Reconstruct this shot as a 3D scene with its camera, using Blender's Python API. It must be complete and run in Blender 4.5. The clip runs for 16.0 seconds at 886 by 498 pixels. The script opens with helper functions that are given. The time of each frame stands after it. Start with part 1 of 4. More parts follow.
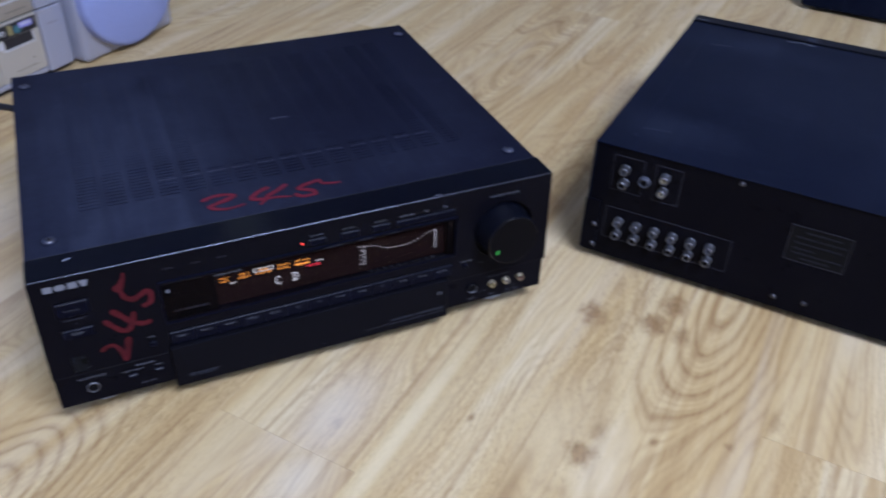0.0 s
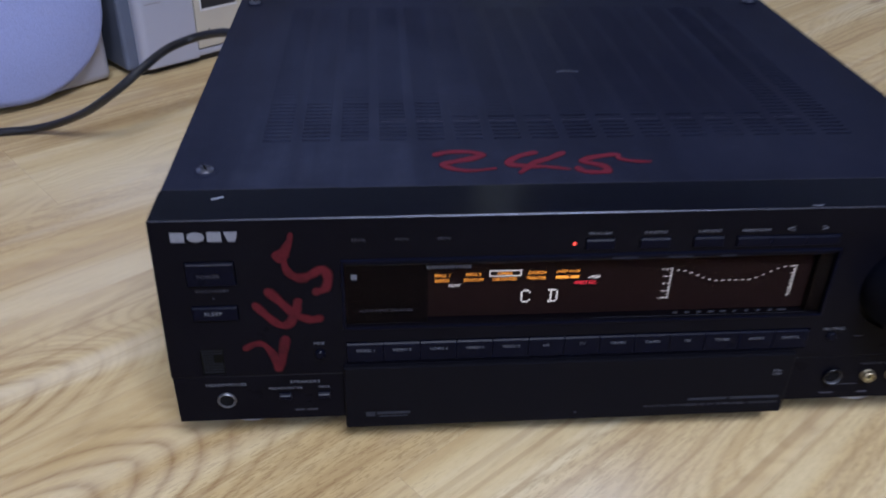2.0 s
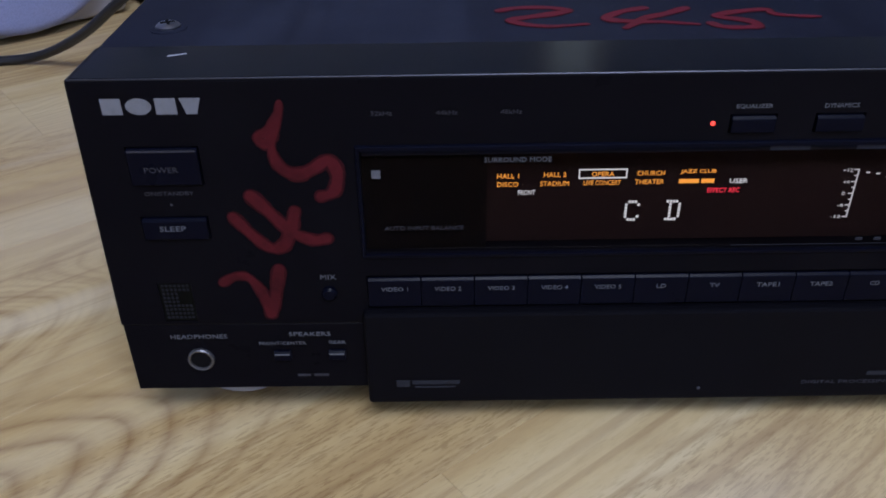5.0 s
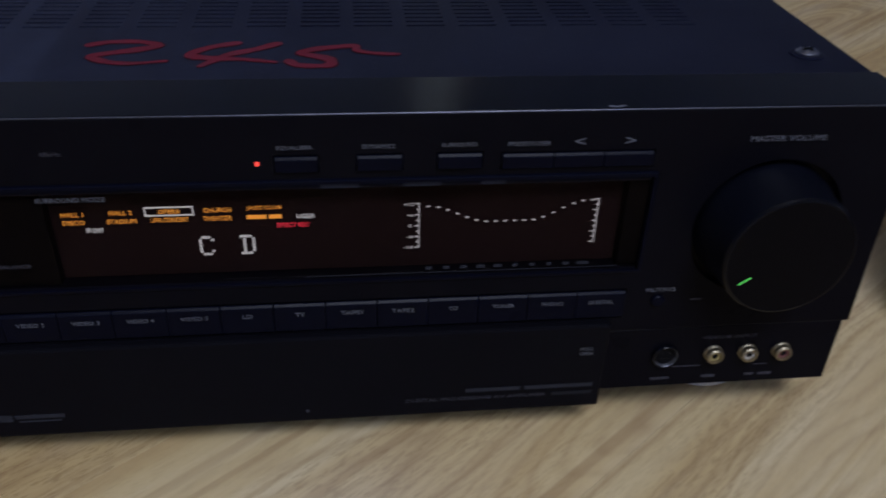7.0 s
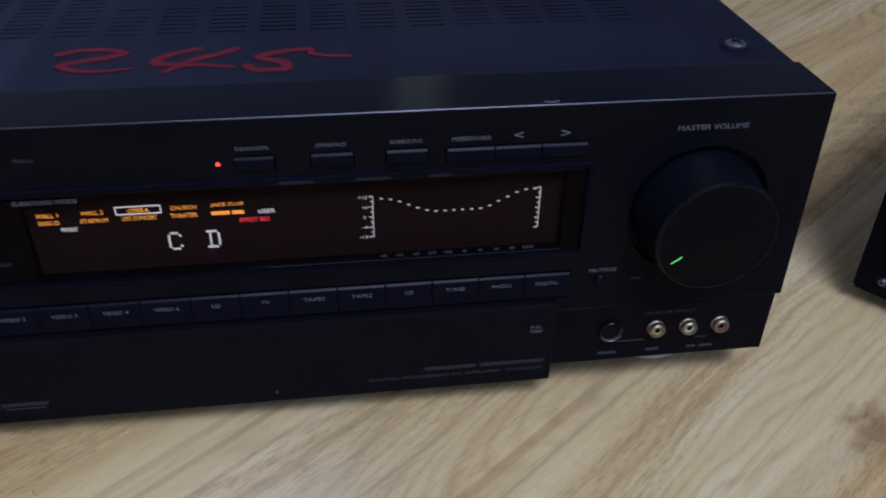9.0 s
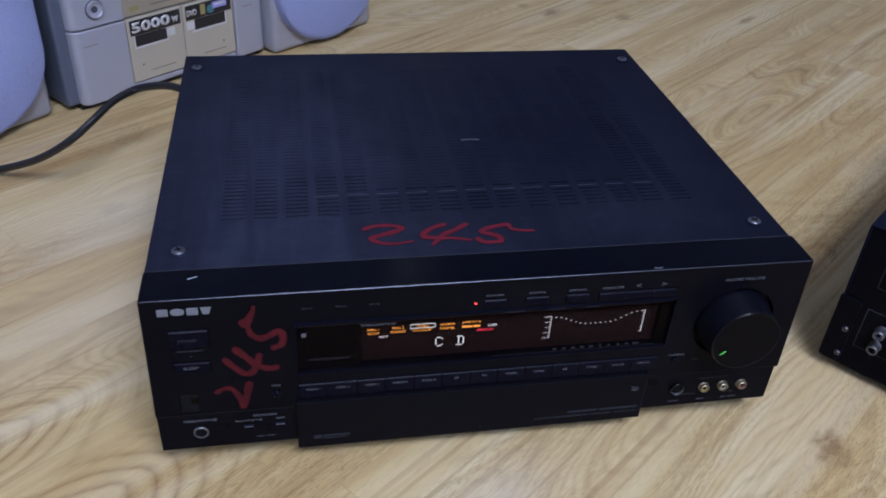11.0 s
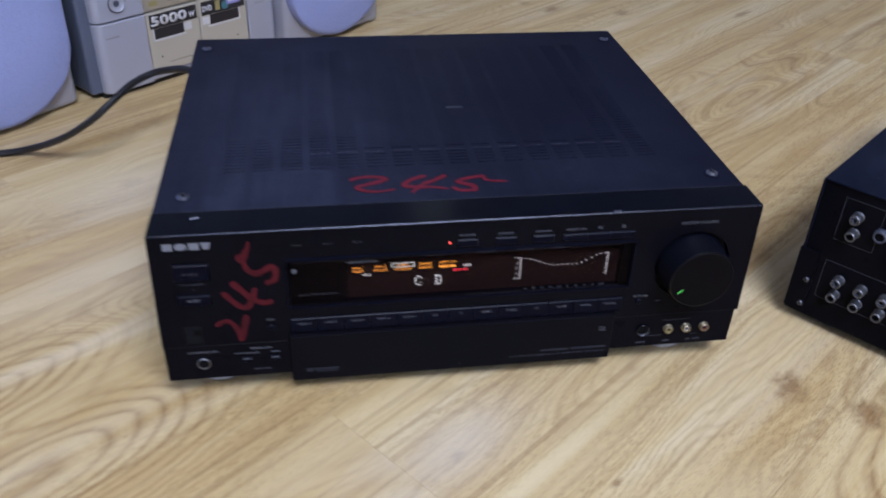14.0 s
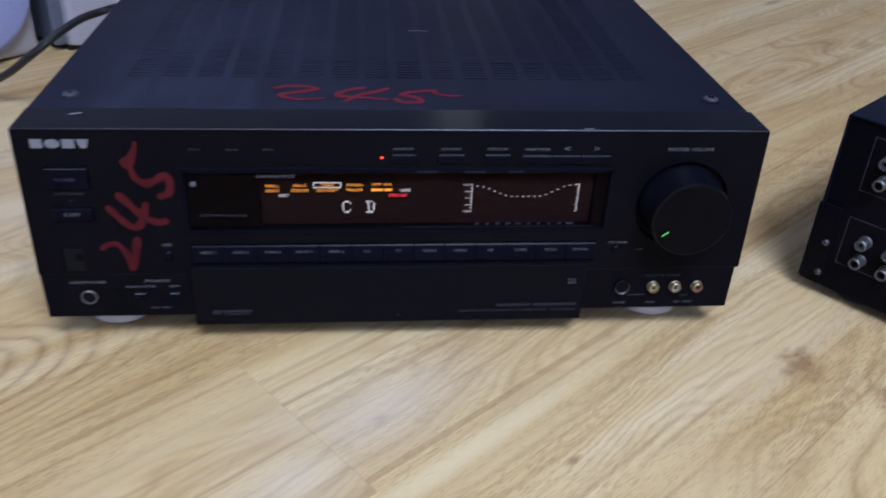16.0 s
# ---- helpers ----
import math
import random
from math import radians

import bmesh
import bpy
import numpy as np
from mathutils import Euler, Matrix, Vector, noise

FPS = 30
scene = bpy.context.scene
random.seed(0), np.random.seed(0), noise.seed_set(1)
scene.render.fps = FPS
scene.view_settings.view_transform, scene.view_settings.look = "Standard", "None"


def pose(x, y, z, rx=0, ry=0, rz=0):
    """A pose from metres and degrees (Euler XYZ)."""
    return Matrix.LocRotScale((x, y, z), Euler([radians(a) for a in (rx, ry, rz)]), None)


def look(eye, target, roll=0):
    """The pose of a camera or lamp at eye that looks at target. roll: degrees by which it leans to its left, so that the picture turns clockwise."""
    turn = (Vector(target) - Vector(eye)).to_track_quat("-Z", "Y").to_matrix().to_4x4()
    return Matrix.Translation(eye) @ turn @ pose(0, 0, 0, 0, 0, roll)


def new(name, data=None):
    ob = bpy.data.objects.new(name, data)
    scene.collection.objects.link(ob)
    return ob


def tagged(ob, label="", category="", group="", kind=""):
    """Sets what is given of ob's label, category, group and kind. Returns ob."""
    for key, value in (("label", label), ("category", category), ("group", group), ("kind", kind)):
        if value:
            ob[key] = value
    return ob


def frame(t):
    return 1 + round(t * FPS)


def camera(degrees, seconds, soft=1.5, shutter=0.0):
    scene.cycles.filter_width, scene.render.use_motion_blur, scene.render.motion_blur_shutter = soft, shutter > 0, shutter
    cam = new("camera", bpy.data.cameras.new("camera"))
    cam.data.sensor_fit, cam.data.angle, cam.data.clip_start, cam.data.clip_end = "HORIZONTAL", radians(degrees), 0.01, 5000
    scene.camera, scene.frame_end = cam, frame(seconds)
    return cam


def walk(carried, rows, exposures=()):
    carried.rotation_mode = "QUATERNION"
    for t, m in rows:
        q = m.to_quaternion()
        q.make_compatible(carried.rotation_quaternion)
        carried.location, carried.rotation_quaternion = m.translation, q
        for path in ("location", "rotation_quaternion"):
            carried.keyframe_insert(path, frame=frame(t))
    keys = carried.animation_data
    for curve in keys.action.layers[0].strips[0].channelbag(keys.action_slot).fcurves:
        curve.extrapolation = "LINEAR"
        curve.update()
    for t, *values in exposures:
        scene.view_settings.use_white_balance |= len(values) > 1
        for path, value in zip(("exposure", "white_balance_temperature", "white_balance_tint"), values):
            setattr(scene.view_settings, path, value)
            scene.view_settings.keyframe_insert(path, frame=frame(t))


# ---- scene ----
cam = camera(55.0, 16.0, soft=1.8, shutter=0.5)
PATH = [
    (0, (0.073, -0.55, 0.533), (0.748, 0.917, -0.647), 1.9),
    (0.5, (0.056, -0.534, 0.523), (0.58, 1.033, -0.604), 2.2),
    (1, (0.071, -0.479, 0.479), (0.466, 1.152, -0.61), 2.8),
    (1.5, (0.085, -0.415, 0.416), (0.327, 1.247, -0.67), 1.5),
    (2, (0.107, -0.346, 0.35), (0.251, 1.332, -0.728), 1.3),
    (2.5, (0.119, -0.285, 0.277), (0.167, 1.406, -0.789), -0.3),
    (3, (0.12, -0.258, 0.251), (0.149, 1.44, -0.805), -0.7),
    (3.5, (0.121, -0.247, 0.242), (0.121, 1.441, -0.83), -1.0),
    (3.7, (0.118, -0.247, 0.24), (0.111, 1.438, -0.837), -1.0),
    (5.8, (0.115, -0.25, 0.25), (0.129, 1.434, -0.83), -0.3),
    (6, (0.143, -0.247, 0.263), (0.23, 1.414, -0.836), 0.8),
    (6.5, (0.202, -0.245, 0.258), (0.384, 1.413, -0.846), 2.0),
    (7, (0.23, -0.253, 0.262), (0.452, 1.4, -0.842), 2.3),
    (7.5, (0.247, -0.267, 0.272), (0.503, 1.382, -0.831), 2.6),
    (8, (0.25, -0.27, 0.274), (0.494, 1.361, -0.857), 1.8),
    (8.5, (0.248, -0.269, 0.272), (0.492, 1.356, -0.869), 1.4),
    (9, (0.242, -0.272, 0.277), (0.483, 1.354, -0.862), 1.2),
    (9.5, (0.212, -0.299, 0.31), (0.453, 1.334, -0.82), 1.3),
    (10, (0.169, -0.349, 0.357), (0.476, 1.273, -0.772), 2.1),
    (10.2, (0.144, -0.374, 0.39), (0.464, 1.257, -0.723), 2.0),
    (12.3, (0.078, -0.431, 0.491), (0.421, 1.124, -0.719), 6.4),
    (12.5, (0.078, -0.442, 0.496), (0.419, 1.124, -0.701), 6.0),
    (13, (0.073, -0.481, 0.519), (0.415, 1.106, -0.649), 4.7),
    (13.5, (0.071, -0.498, 0.514), (0.397, 1.1, -0.644), 3.5),
    (14, (0.116, -0.488, 0.455), (0.387, 1.152, -0.657), 2.0),
    (14.5, (0.174, -0.481, 0.376), (0.406, 1.212, -0.663), 2.2),
    (15, (0.17, -0.48, 0.355), (0.344, 1.219, -0.687), 2.1),
    (15.5, (0.17, -0.478, 0.35), (0.323, 1.22, -0.697), 1.9),
    (16, (0.189, -0.446, 0.34), (0.38, 1.252, -0.699), 2.8),
]
EXPOSURES = [(0, 0.0, 5850, 12), (0.5, 0.0, 6050, 12), (1, -0.03, 6450, 11), (2, -0.1, 6400, 11), (2.5, -0.25, 6350, 10), (3, -0.42, 6400, 10), (3.5, -0.55, 6400, 10), (5.8, -0.5, 6400, 10), (6, -0.9, 6150, 11), (6.5, -1.2, 6350, 11),
             (7, -1.0, 6650, 10), (7.5, -0.65, 6450, 10), (8.5, -0.6, 6300, 10), (9.5, -0.55, 6150, 10), (10.2, -0.4, 6150, 10), (12.3, -0.05, 6400, 10), (13.5, 0.0, 6550, 11), (14.3, -0.04, 6350, 10), (16, -0.06, 6300, 10)]
walk(cam, [(t, look(eye, target, roll)) for t, eye, target, roll in PATH], EXPOSURES)

# ---- light ----
ROOM_TURN = 38.0          # the boards and the walls stand turned to the amplifier
ROOM = pose(0, 0, 0, 0, 0, ROOM_TURN)
world = bpy.data.worlds.new("world")
world.use_nodes = True
scene.world = world
world.node_tree.nodes["Background"].inputs[0].default_value = (0.55, 0.65, 0.9, 1)
world.node_tree.nodes["Background"].inputs[1].default_value = 0.4


def area_lamp(name, m, sx, sy, watts, colour):
    lamp = bpy.data.lights.new(name, "AREA")
    lamp.shape, lamp.size, lamp.size_y, lamp.energy, lamp.color = "RECTANGLE", sx, sy, watts, colour
    ob = new(name, lamp)
    ob.matrix_world = m
    return ob


LAMP_X, LAMP_Y = 0.50, -1.75
area_lamp("ceiling_light_source", pose(LAMP_X, LAMP_Y, 2.60, 0, 0, ROOM_TURN), 1.50, 0.90, 134, (0.715, 0.78, 0.99))


# ---- materials ----
def srgb(r, g, b):
    return tuple(((c / 255 + 0.055) / 1.055) ** 2.4 if c > 10 else c / 255 / 12.92 for c in (r, g, b))


class Nodes:
    """A small helper to wire a node material."""

    def __init__(self, name):
        self.mat = bpy.data.materials.new(name)
        self.mat.use_nodes = True
        self.tree = self.mat.node_tree
        self.bsdf = self.tree.nodes["Principled BSDF"]

    def node(self, kind, operation="", use_clamp=False, data_type="", blend_type=""):
        n = self.tree.nodes.new(kind)
        if operation:
            n.operation = operation
        if use_clamp:
            n.use_clamp = True
        if data_type:
            n.data_type = data_type
        if blend_type:
            n.blend_type = blend_type
        return n

    def link(self, a, b):
        self.tree.links.new(a, b)

    def value(self, socket, v):
        if isinstance(v, (int, float, tuple)):
            socket.default_value = v
        else:
            self.link(v, socket)

    def math(self, op, a, b=0.0, c=0.0, clamp=False):
        n = self.node("ShaderNodeMath", operation=op, use_clamp=clamp)
        for socket, v in zip(n.inputs, (a, b, c)):
            self.value(socket, v)
        return n.outputs[0]

    def vmath(self, op, a, b=(0, 0, 0)):
        n = self.node("ShaderNodeVectorMath", operation=op)
        self.value(n.inputs[0], a)
        self.value(n.inputs[1], b)
        return n.outputs["Value"] if op in ("LENGTH", "DISTANCE", "DOT_PRODUCT") else n.outputs[0]

    def noise(self, vector, scale, detail=3.0, rough=0.5, distortion=0.0):
        n = self.node("ShaderNodeTexNoise")
        self.link(vector, n.inputs["Vector"])
        n.inputs["Scale"].default_value, n.inputs["Detail"].default_value = scale, detail
        n.inputs["Roughness"].default_value, n.inputs["Distortion"].default_value = rough, distortion
        return n.outputs[0]

    def ramp(self, fac, stops):
        n = self.node("ShaderNodeValToRGB")
        while len(n.color_ramp.elements) < len(stops):
            n.color_ramp.elements.new(0.5)
        for e, (at, colour) in zip(n.color_ramp.elements, stops):
            e.position, e.color = at, (*colour, 1)
        self.link(fac, n.inputs[0])
        return n.outputs[0]

    def mix(self, fac, a, b, mode="MIX"):
        n = self.node("ShaderNodeMix", data_type="RGBA", blend_type=mode)
        self.value(n.inputs[0], fac)
        for socket, v in ((n.inputs[6], a), (n.inputs[7], b)):
            self.value(socket, (*v, 1) if isinstance(v, tuple) and len(v) == 3 else v)
        return n.outputs[2]

    def bump(self, height, strength, distance=0.001):
        n = self.node("ShaderNodeBump")
        n.inputs["Strength"].default_value, n.inputs["Distance"].default_value = strength, distance
        self.link(height, n.inputs["Height"])
        self.link(n.outputs[0], self.bsdf.inputs["Normal"])


def surface(name, colour, rough, metal=0.0, vary=0.25, scale=40.0, bump=0.05, fine=600.0, spec=0.5, dust=0.0, dust_colour=(0.3, 0.3, 0.33), specks=0.0):
    """Paint, plastic or metal with uneven tone, wear at two scales and a fine grain."""
    n = Nodes(name)
    pos = n.node("ShaderNodeTexCoord").outputs["Object"]
    coarse, grain = n.noise(pos, scale, 4.0, 0.6), n.noise(pos, fine, 2.0)
    tone = n.math("MULTIPLY_ADD", coarse, 2 * vary, 1 - vary)
    col = n.mix(1.0, colour, n.ramp(tone, [(0, (0, 0, 0)), (1, (1, 1, 1))]), "MULTIPLY")
    if dust:
        spots = n.ramp(n.noise(pos, scale * 0.35, 6.0, 0.7), [(0.45, (0, 0, 0)), (0.8, (1, 1, 1))])
        col = n.mix(n.math("MULTIPLY", spots, dust), col, dust_colour)
    if specks:
        lint = n.ramp(n.noise(pos, scale * 22, 2.0, 0.6), [(0.60, (0, 0, 0)), (0.74, (1, 1, 1))])
        col = n.mix(n.math("MULTIPLY", lint, specks), col, dust_colour)
    n.link(col, n.bsdf.inputs["Base Color"])
    n.link(n.math("MULTIPLY_ADD", coarse, 0.18, rough - 0.09, clamp=True), n.bsdf.inputs["Roughness"])
    n.bsdf.inputs["Metallic"].default_value = metal
    n.bsdf.inputs["Specular IOR Level"].default_value = spec
    if bump:
        n.bump(grain, bump, 0.0004)
    return n.mat


def glowing(name, colour, strength, base=(0.02, 0.02, 0.02)):
    n = Nodes(name)
    n.bsdf.inputs["Base Color"].default_value = (*base, 1)
    n.bsdf.inputs["Emission Color"].default_value = (*colour, 1)
    n.bsdf.inputs["Emission Strength"].default_value = strength
    n.mat.cycles.emission_sampling = "NONE" if strength > 1 and base[0] < 0.1 else "AUTO"
    return n.mat


def glass(name, colour, rough=0.02):
    n = Nodes(name)
    clear, gloss, blend = n.node("ShaderNodeBsdfTransparent"), n.node("ShaderNodeBsdfGlossy"), n.node("ShaderNodeMixShader")
    clear.inputs[0].default_value = (*colour, 1)
    gloss.inputs["Roughness"].default_value = rough
    edge = n.node("ShaderNodeFresnel")
    edge.inputs["IOR"].default_value = 1.06
    n.link(edge.outputs[0], blend.inputs[0])
    n.link(clear.outputs[0], blend.inputs[1])
    n.link(gloss.outputs[0], blend.inputs[2])
    n.link(blend.outputs[0], n.tree.nodes["Material Output"].inputs["Surface"])
    return n.mat


def wood_floor():
    """Printed oak laminate: grain lines that close into loops round hearts, brown knots, pores, streaks and pale worn places."""
    n = Nodes("oak_laminate")
    geo = n.node("ShaderNodeNewGeometry").outputs["Position"]
    info = n.node("ShaderNodeObjectInfo").outputs["Random"]
    turn = n.node("ShaderNodeMapping")
    turn.inputs["Rotation"].default_value = (0, 0, radians(-ROOM_TURN))
    n.link(geo, turn.inputs["Vector"])
    uv = turn.outputs[0]
    shift = n.node("ShaderNodeCombineXYZ")
    n.link(n.math("MULTIPLY", info, 37.0), shift.inputs[0])
    n.link(n.math("MULTIPLY", info, 91.0), shift.inputs[2])
    own = n.vmath("ADD", uv, shift.outputs[0])

    def stretched(x, y, detail=2.0, rough=0.5, distortion=0.0):
        return n.noise(n.vmath("MULTIPLY", own, (x, y, 1)), 1.0, detail, rough, distortion)

    def spot(u, v, long, wide, ragged, how):
        d = n.vmath("LENGTH", n.vmath("MULTIPLY", n.vmath("SUBTRACT", uv, (u, v, 0)), (1 / long, 1 / wide, 0)))
        d = n.math("MULTIPLY_ADD", n.math("SUBTRACT", ragged, 0.5), how, d)
        return n.math("POWER", 2.718, n.math("MULTIPLY", n.math("MULTIPLY", d, d), -0.8))

    wob = stretched(7, 16, 2.0, 0.5)
    fret = stretched(26, 60, 2.0, 0.5)
    rag = stretched(60, 110, 3.0, 0.6)
    field = stretched(1.9, 6.0, 1.6, 0.45, 1.1)
    across = n.node("ShaderNodeSeparateXYZ")
    n.link(uv, across.inputs[0])
    heart = None
    hills = None
    # hearts of the wood: place along and across the boards, length, width, rise
    for u, v, long, wide, lift in ((0.44, -0.436, 0.190, 0.052, 0.85), (-0.115, -0.005, 0.130, 0.050, 0.95), (-0.130, 0.105, 0.120, 0.034, 0.80), (0.365, -0.330, 0.100, 0.046, -0.145), (0.18, -0.371, 0.045, 0.030, 0.05),
                                   (0.82, -0.035, 0.150, 0.045, 0.28), (0.93, 0.155, 0.100, 0.036, 0.20), (0.62, 0.46, 0.12, 0.030, 0.22), (-0.20, -0.145, 0.12, 0.034, 0.3), (0.20, -0.165, 0.14, 0.026, 0.20), (1.13, 0.30, 0.12, 0.04, 0.22)):
        hill = spot(u, v, long, wide, wob, 0.45)
        rise = n.math("MULTIPLY", hill, lift)
        hills = rise if hills is None else n.math("ADD", hills, rise)
        if lift > 0.4:
            clear = n.math("MULTIPLY", hill, 1.0 if u > 0 else 0.8)
            heart = clear if heart is None else n.math("MAXIMUM", heart, clear)
    calm = n.math("MULTIPLY_ADD", heart, -0.75, 1.0)
    height = n.math("MULTIPLY", n.math("MULTIPLY", n.math("SUBTRACT", field, 0.5), 0.75), calm)
    height = n.math("MULTIPLY_ADD", across.outputs[1], 2.6, n.math("ADD", height, hills))
    height = n.math("MULTIPLY_ADD", wob, 0.10, height)
    height = n.math("MULTIPLY_ADD", fret, 0.022, height)
    grey = lambda *pairs: [(at, (c, c, c)) for at, c in pairs]
    rings = n.math("FRACT", n.math("MULTIPLY", height, 10.0))
    lines = n.ramp(rings, grey((0.0, 0.45), (0.16, 0.05), (0.48, 0.0), (0.72, 0.45), (0.88, 1.0), (1.0, 0.45)))
    strong = n.ramp(stretched(2.0, 9.0), grey((0.42, 0.10), (0.68, 0.84)))
    strong = n.math("MAXIMUM", strong, n.math("MULTIPLY", heart, 2.2, clamp=True))
    broken = n.ramp(stretched(34, 300, 3.0, 0.65), grey((0.30, 0.35), (0.55, 1.0)))
    lines = n.math("MULTIPLY", n.math("MULTIPLY", lines, strong), broken)
    inner = n.ramp(n.math("FRACT", n.math("MULTIPLY_ADD", fret, 0.12, n.math("MULTIPLY", height, 36.0))), grey((0.0, 0.4), (0.2, 0.0), (0.5, 0.0), (0.85, 1.0), (1.0, 0.6)))
    inner = n.math("MULTIPLY", n.math("MULTIPLY", inner, n.ramp(stretched(2.4, 12, 2.0), grey((0.42, 0.0), (0.60, 1.0)))), broken)
    dashes = n.ramp(stretched(140, 980, 2.0, 0.6), grey((0.51, 0.0), (0.63, 1.0)))
    open_grain = n.ramp(stretched(2.6, 16, 2.0), grey((0.45, 0.0), (0.62, 1.0)))
    pores = n.math("MULTIPLY", dashes, n.math("MULTIPLY_ADD", open_grain, 0.88, 0.12))
    mottle = stretched(70, 280, 4.0, 0.7)
    streak = stretched(1.6, 26, 4.0, 0.62)
    thin = n.ramp(stretched(0.9, 150, 3.0, 0.6), grey((0.56, 0.0), (0.66, 1.0)))
    tone = n.ramp(streak, [(0.26, srgb(170, 142, 97)), (0.42, srgb(186, 160, 112)), (0.56, srgb(199, 177, 132)), (0.74, srgb(212, 197, 160))])
    tone = n.mix(n.math("MULTIPLY", n.ramp(mottle, grey((0.40, 0.0), (0.70, 1.0))), 0.16), tone, srgb(146, 116, 76))
    col = n.mix(n.math("MULTIPLY", info, 0.22), tone, srgb(197, 178, 139))
    col = n.mix(n.math("MULTIPLY", thin, 0.46), col, srgb(146, 115, 76))
    col = n.mix(n.math("MULTIPLY", inner, 0.36), col, srgb(140, 110, 74))
    col = n.mix(n.math("MULTIPLY", lines, 0.78), col, srgb(134, 102, 64))
    col = n.mix(n.math("MULTIPLY", pores, 0.42), col, srgb(118, 88, 52))
    warm = n.ramp(stretched(3.2, 11, 3.0, 0.55, 0.8), grey((0.52, 0.0), (0.72, 1.0)))
    col = n.mix(n.math("MULTIPLY", warm, 0.15), col, srgb(172, 136, 90))
    pale = n.ramp(stretched(2.3, 15, 3.0, 0.55, 0.5), grey((0.55, 0.0), (0.74, 1.0)))
    col = n.mix(n.math("MULTIPLY", pale, 0.40), col, srgb(222, 210, 182))
    # creamy sapwood bands
    cream = None
    for u, v, long, wide, much in ((0.14, -0.2365, 0.120, 0.0075, 0.75), (0.16, -0.252, 0.120, 0.012, 0.40), (0.19, -0.335, 0.060, 0.030, 0.42), (0.06, -0.115, 0.090, 0.020, 0.30), (0.10, 0.36, 0.10, 0.03, 0.35)):
        band = n.math("MULTIPLY", spot(u, v, long, wide, wob, 0.9), much)
        cream = band if cream is None else n.math("MAXIMUM", cream, band)
    col = n.mix(cream, col, srgb(214, 198, 158))
    # long dark veins, and dark marks beside deck and cord: place, length, width, strength
    dark_marks = None
    for u, v, long, wide, dark in ((0.185, -0.3275, 0.055, 0.0016, 0.75), (0.125, -0.336, 0.030, 0.0040, 0.6), (0.255, -0.304, 0.035, 0.0014, 0.6), (0.235, -0.2555, 0.150, 0.0020, 0.55), (0.035, -0.071, 0.055, 0.0016, 0.75),
                                   (-0.01, -0.087, 0.040, 0.0022, 0.5), (0.045, -0.168, 0.045, 0.0018, 0.5), (0.365, -0.533, 0.10, 0.0022, 0.6), (0.33, -0.555, 0.10, 0.0060, 0.35), (0.70, 0.447, 0.05, 0.004, 0.6),
                                   (0.15, 0.441, 0.050, 0.0070, 0.7), (0.84, -0.184, 0.045, 0.0110, 0.55), (1.15, -0.041, 0.030, 0.0050, 0.5)):
        dark_mark = n.math("MULTIPLY", spot(u, v, long, wide, wob, 3.2), dark)
        dark_marks = dark_mark if dark_marks is None else n.math("MAXIMUM", dark_marks, dark_mark)
    col = n.mix(n.math("MULTIPLY", dark_marks, 0.62, clamp=True), col, srgb(124, 92, 56))
    # knots
    knots = None
    for u, v, long, wide, dark in ((0.349, -0.3190, 0.014, 0.0100, 1.0), (0.342, -0.3300, 0.010, 0.0060, 0.7), (0.3625, -0.3770, 0.013, 0.0110, 1.0), (0.400, -0.3850, 0.016, 0.0100, 0.9), (0.360, -0.4040, 0.011, 0.0070, 0.7),
                                   (0.1785, -0.3710, 0.011, 0.0100, 0.9), (0.206, -0.3745, 0.008, 0.0040, 0.5), (0.1095, -0.1842, 0.0055, 0.0042, 0.8), (0.168, -0.2780, 0.0045, 0.0022, 0.9), (0.2195, -0.4187, 0.004, 0.0030, 0.7),
                                   (0.245, -0.4749, 0.004, 0.0030, 0.6), (0.290, -0.5022, 0.012, 0.0060, 0.5), (-0.100, -0.078, 0.012, 0.0080, 0.5), (1.022, 0.289, 0.014, 0.008, 0.7), (0.143, 0.322, 0.010, 0.0060, 0.45), (0.714, -0.012, 0.010, 0.006, 0.5), (0.945, 0.3772, 0.016, 0.0090, 0.8), (0.937, 0.4270, 0.010, 0.0090, 0.5), (1.172, 0.1468, 0.022, 0.0060, 0.8)):
        stain = n.math("MULTIPLY", n.ramp(spot(u, v, long, wide, rag, 2.6), grey((0.10, 0.0), (0.80, 1.0))), dark)
        knots = stain if knots is None else n.math("MAXIMUM", knots, stain)
    bark = n.mix(n.ramp(stretched(120, 420, 3.0, 0.6), grey((0.35, 0.0), (0.65, 1.0))), srgb(98, 68, 40), srgb(138, 104, 68))
    col = n.mix(n.math("MULTIPLY", knots, 0.72), col, bark)
    worn = None
    for u, v, long, wide, much in ((0.118, -0.176, 0.055, 0.028, 0.50), (0.088, -0.166, 0.022, 0.012, 0.35), (0.045, -0.190, 0.040, 0.020, 0.45), (0.15, 0.31, 0.085, 0.045, 0.42), (0.07, 0.18, 0.10, 0.05, 0.25)):
        hill = n.math("MULTIPLY", spot(u, v, long, wide, streak, 2.2), much)
        worn = hill if worn is None else n.math("MAXIMUM", worn, hill)
    col = n.mix(worn, col, srgb(214, 205, 188))
    n.link(col, n.bsdf.inputs["Base Color"])
    n.link(n.math("MULTIPLY_ADD", streak, 0.15, 0.36), n.bsdf.inputs["Roughness"])
    n.bsdf.inputs["Specular IOR Level"].default_value = 0.12
    n.bump(n.math("ADD", pores, lines), 0.10, 0.0004)
    return n.mat


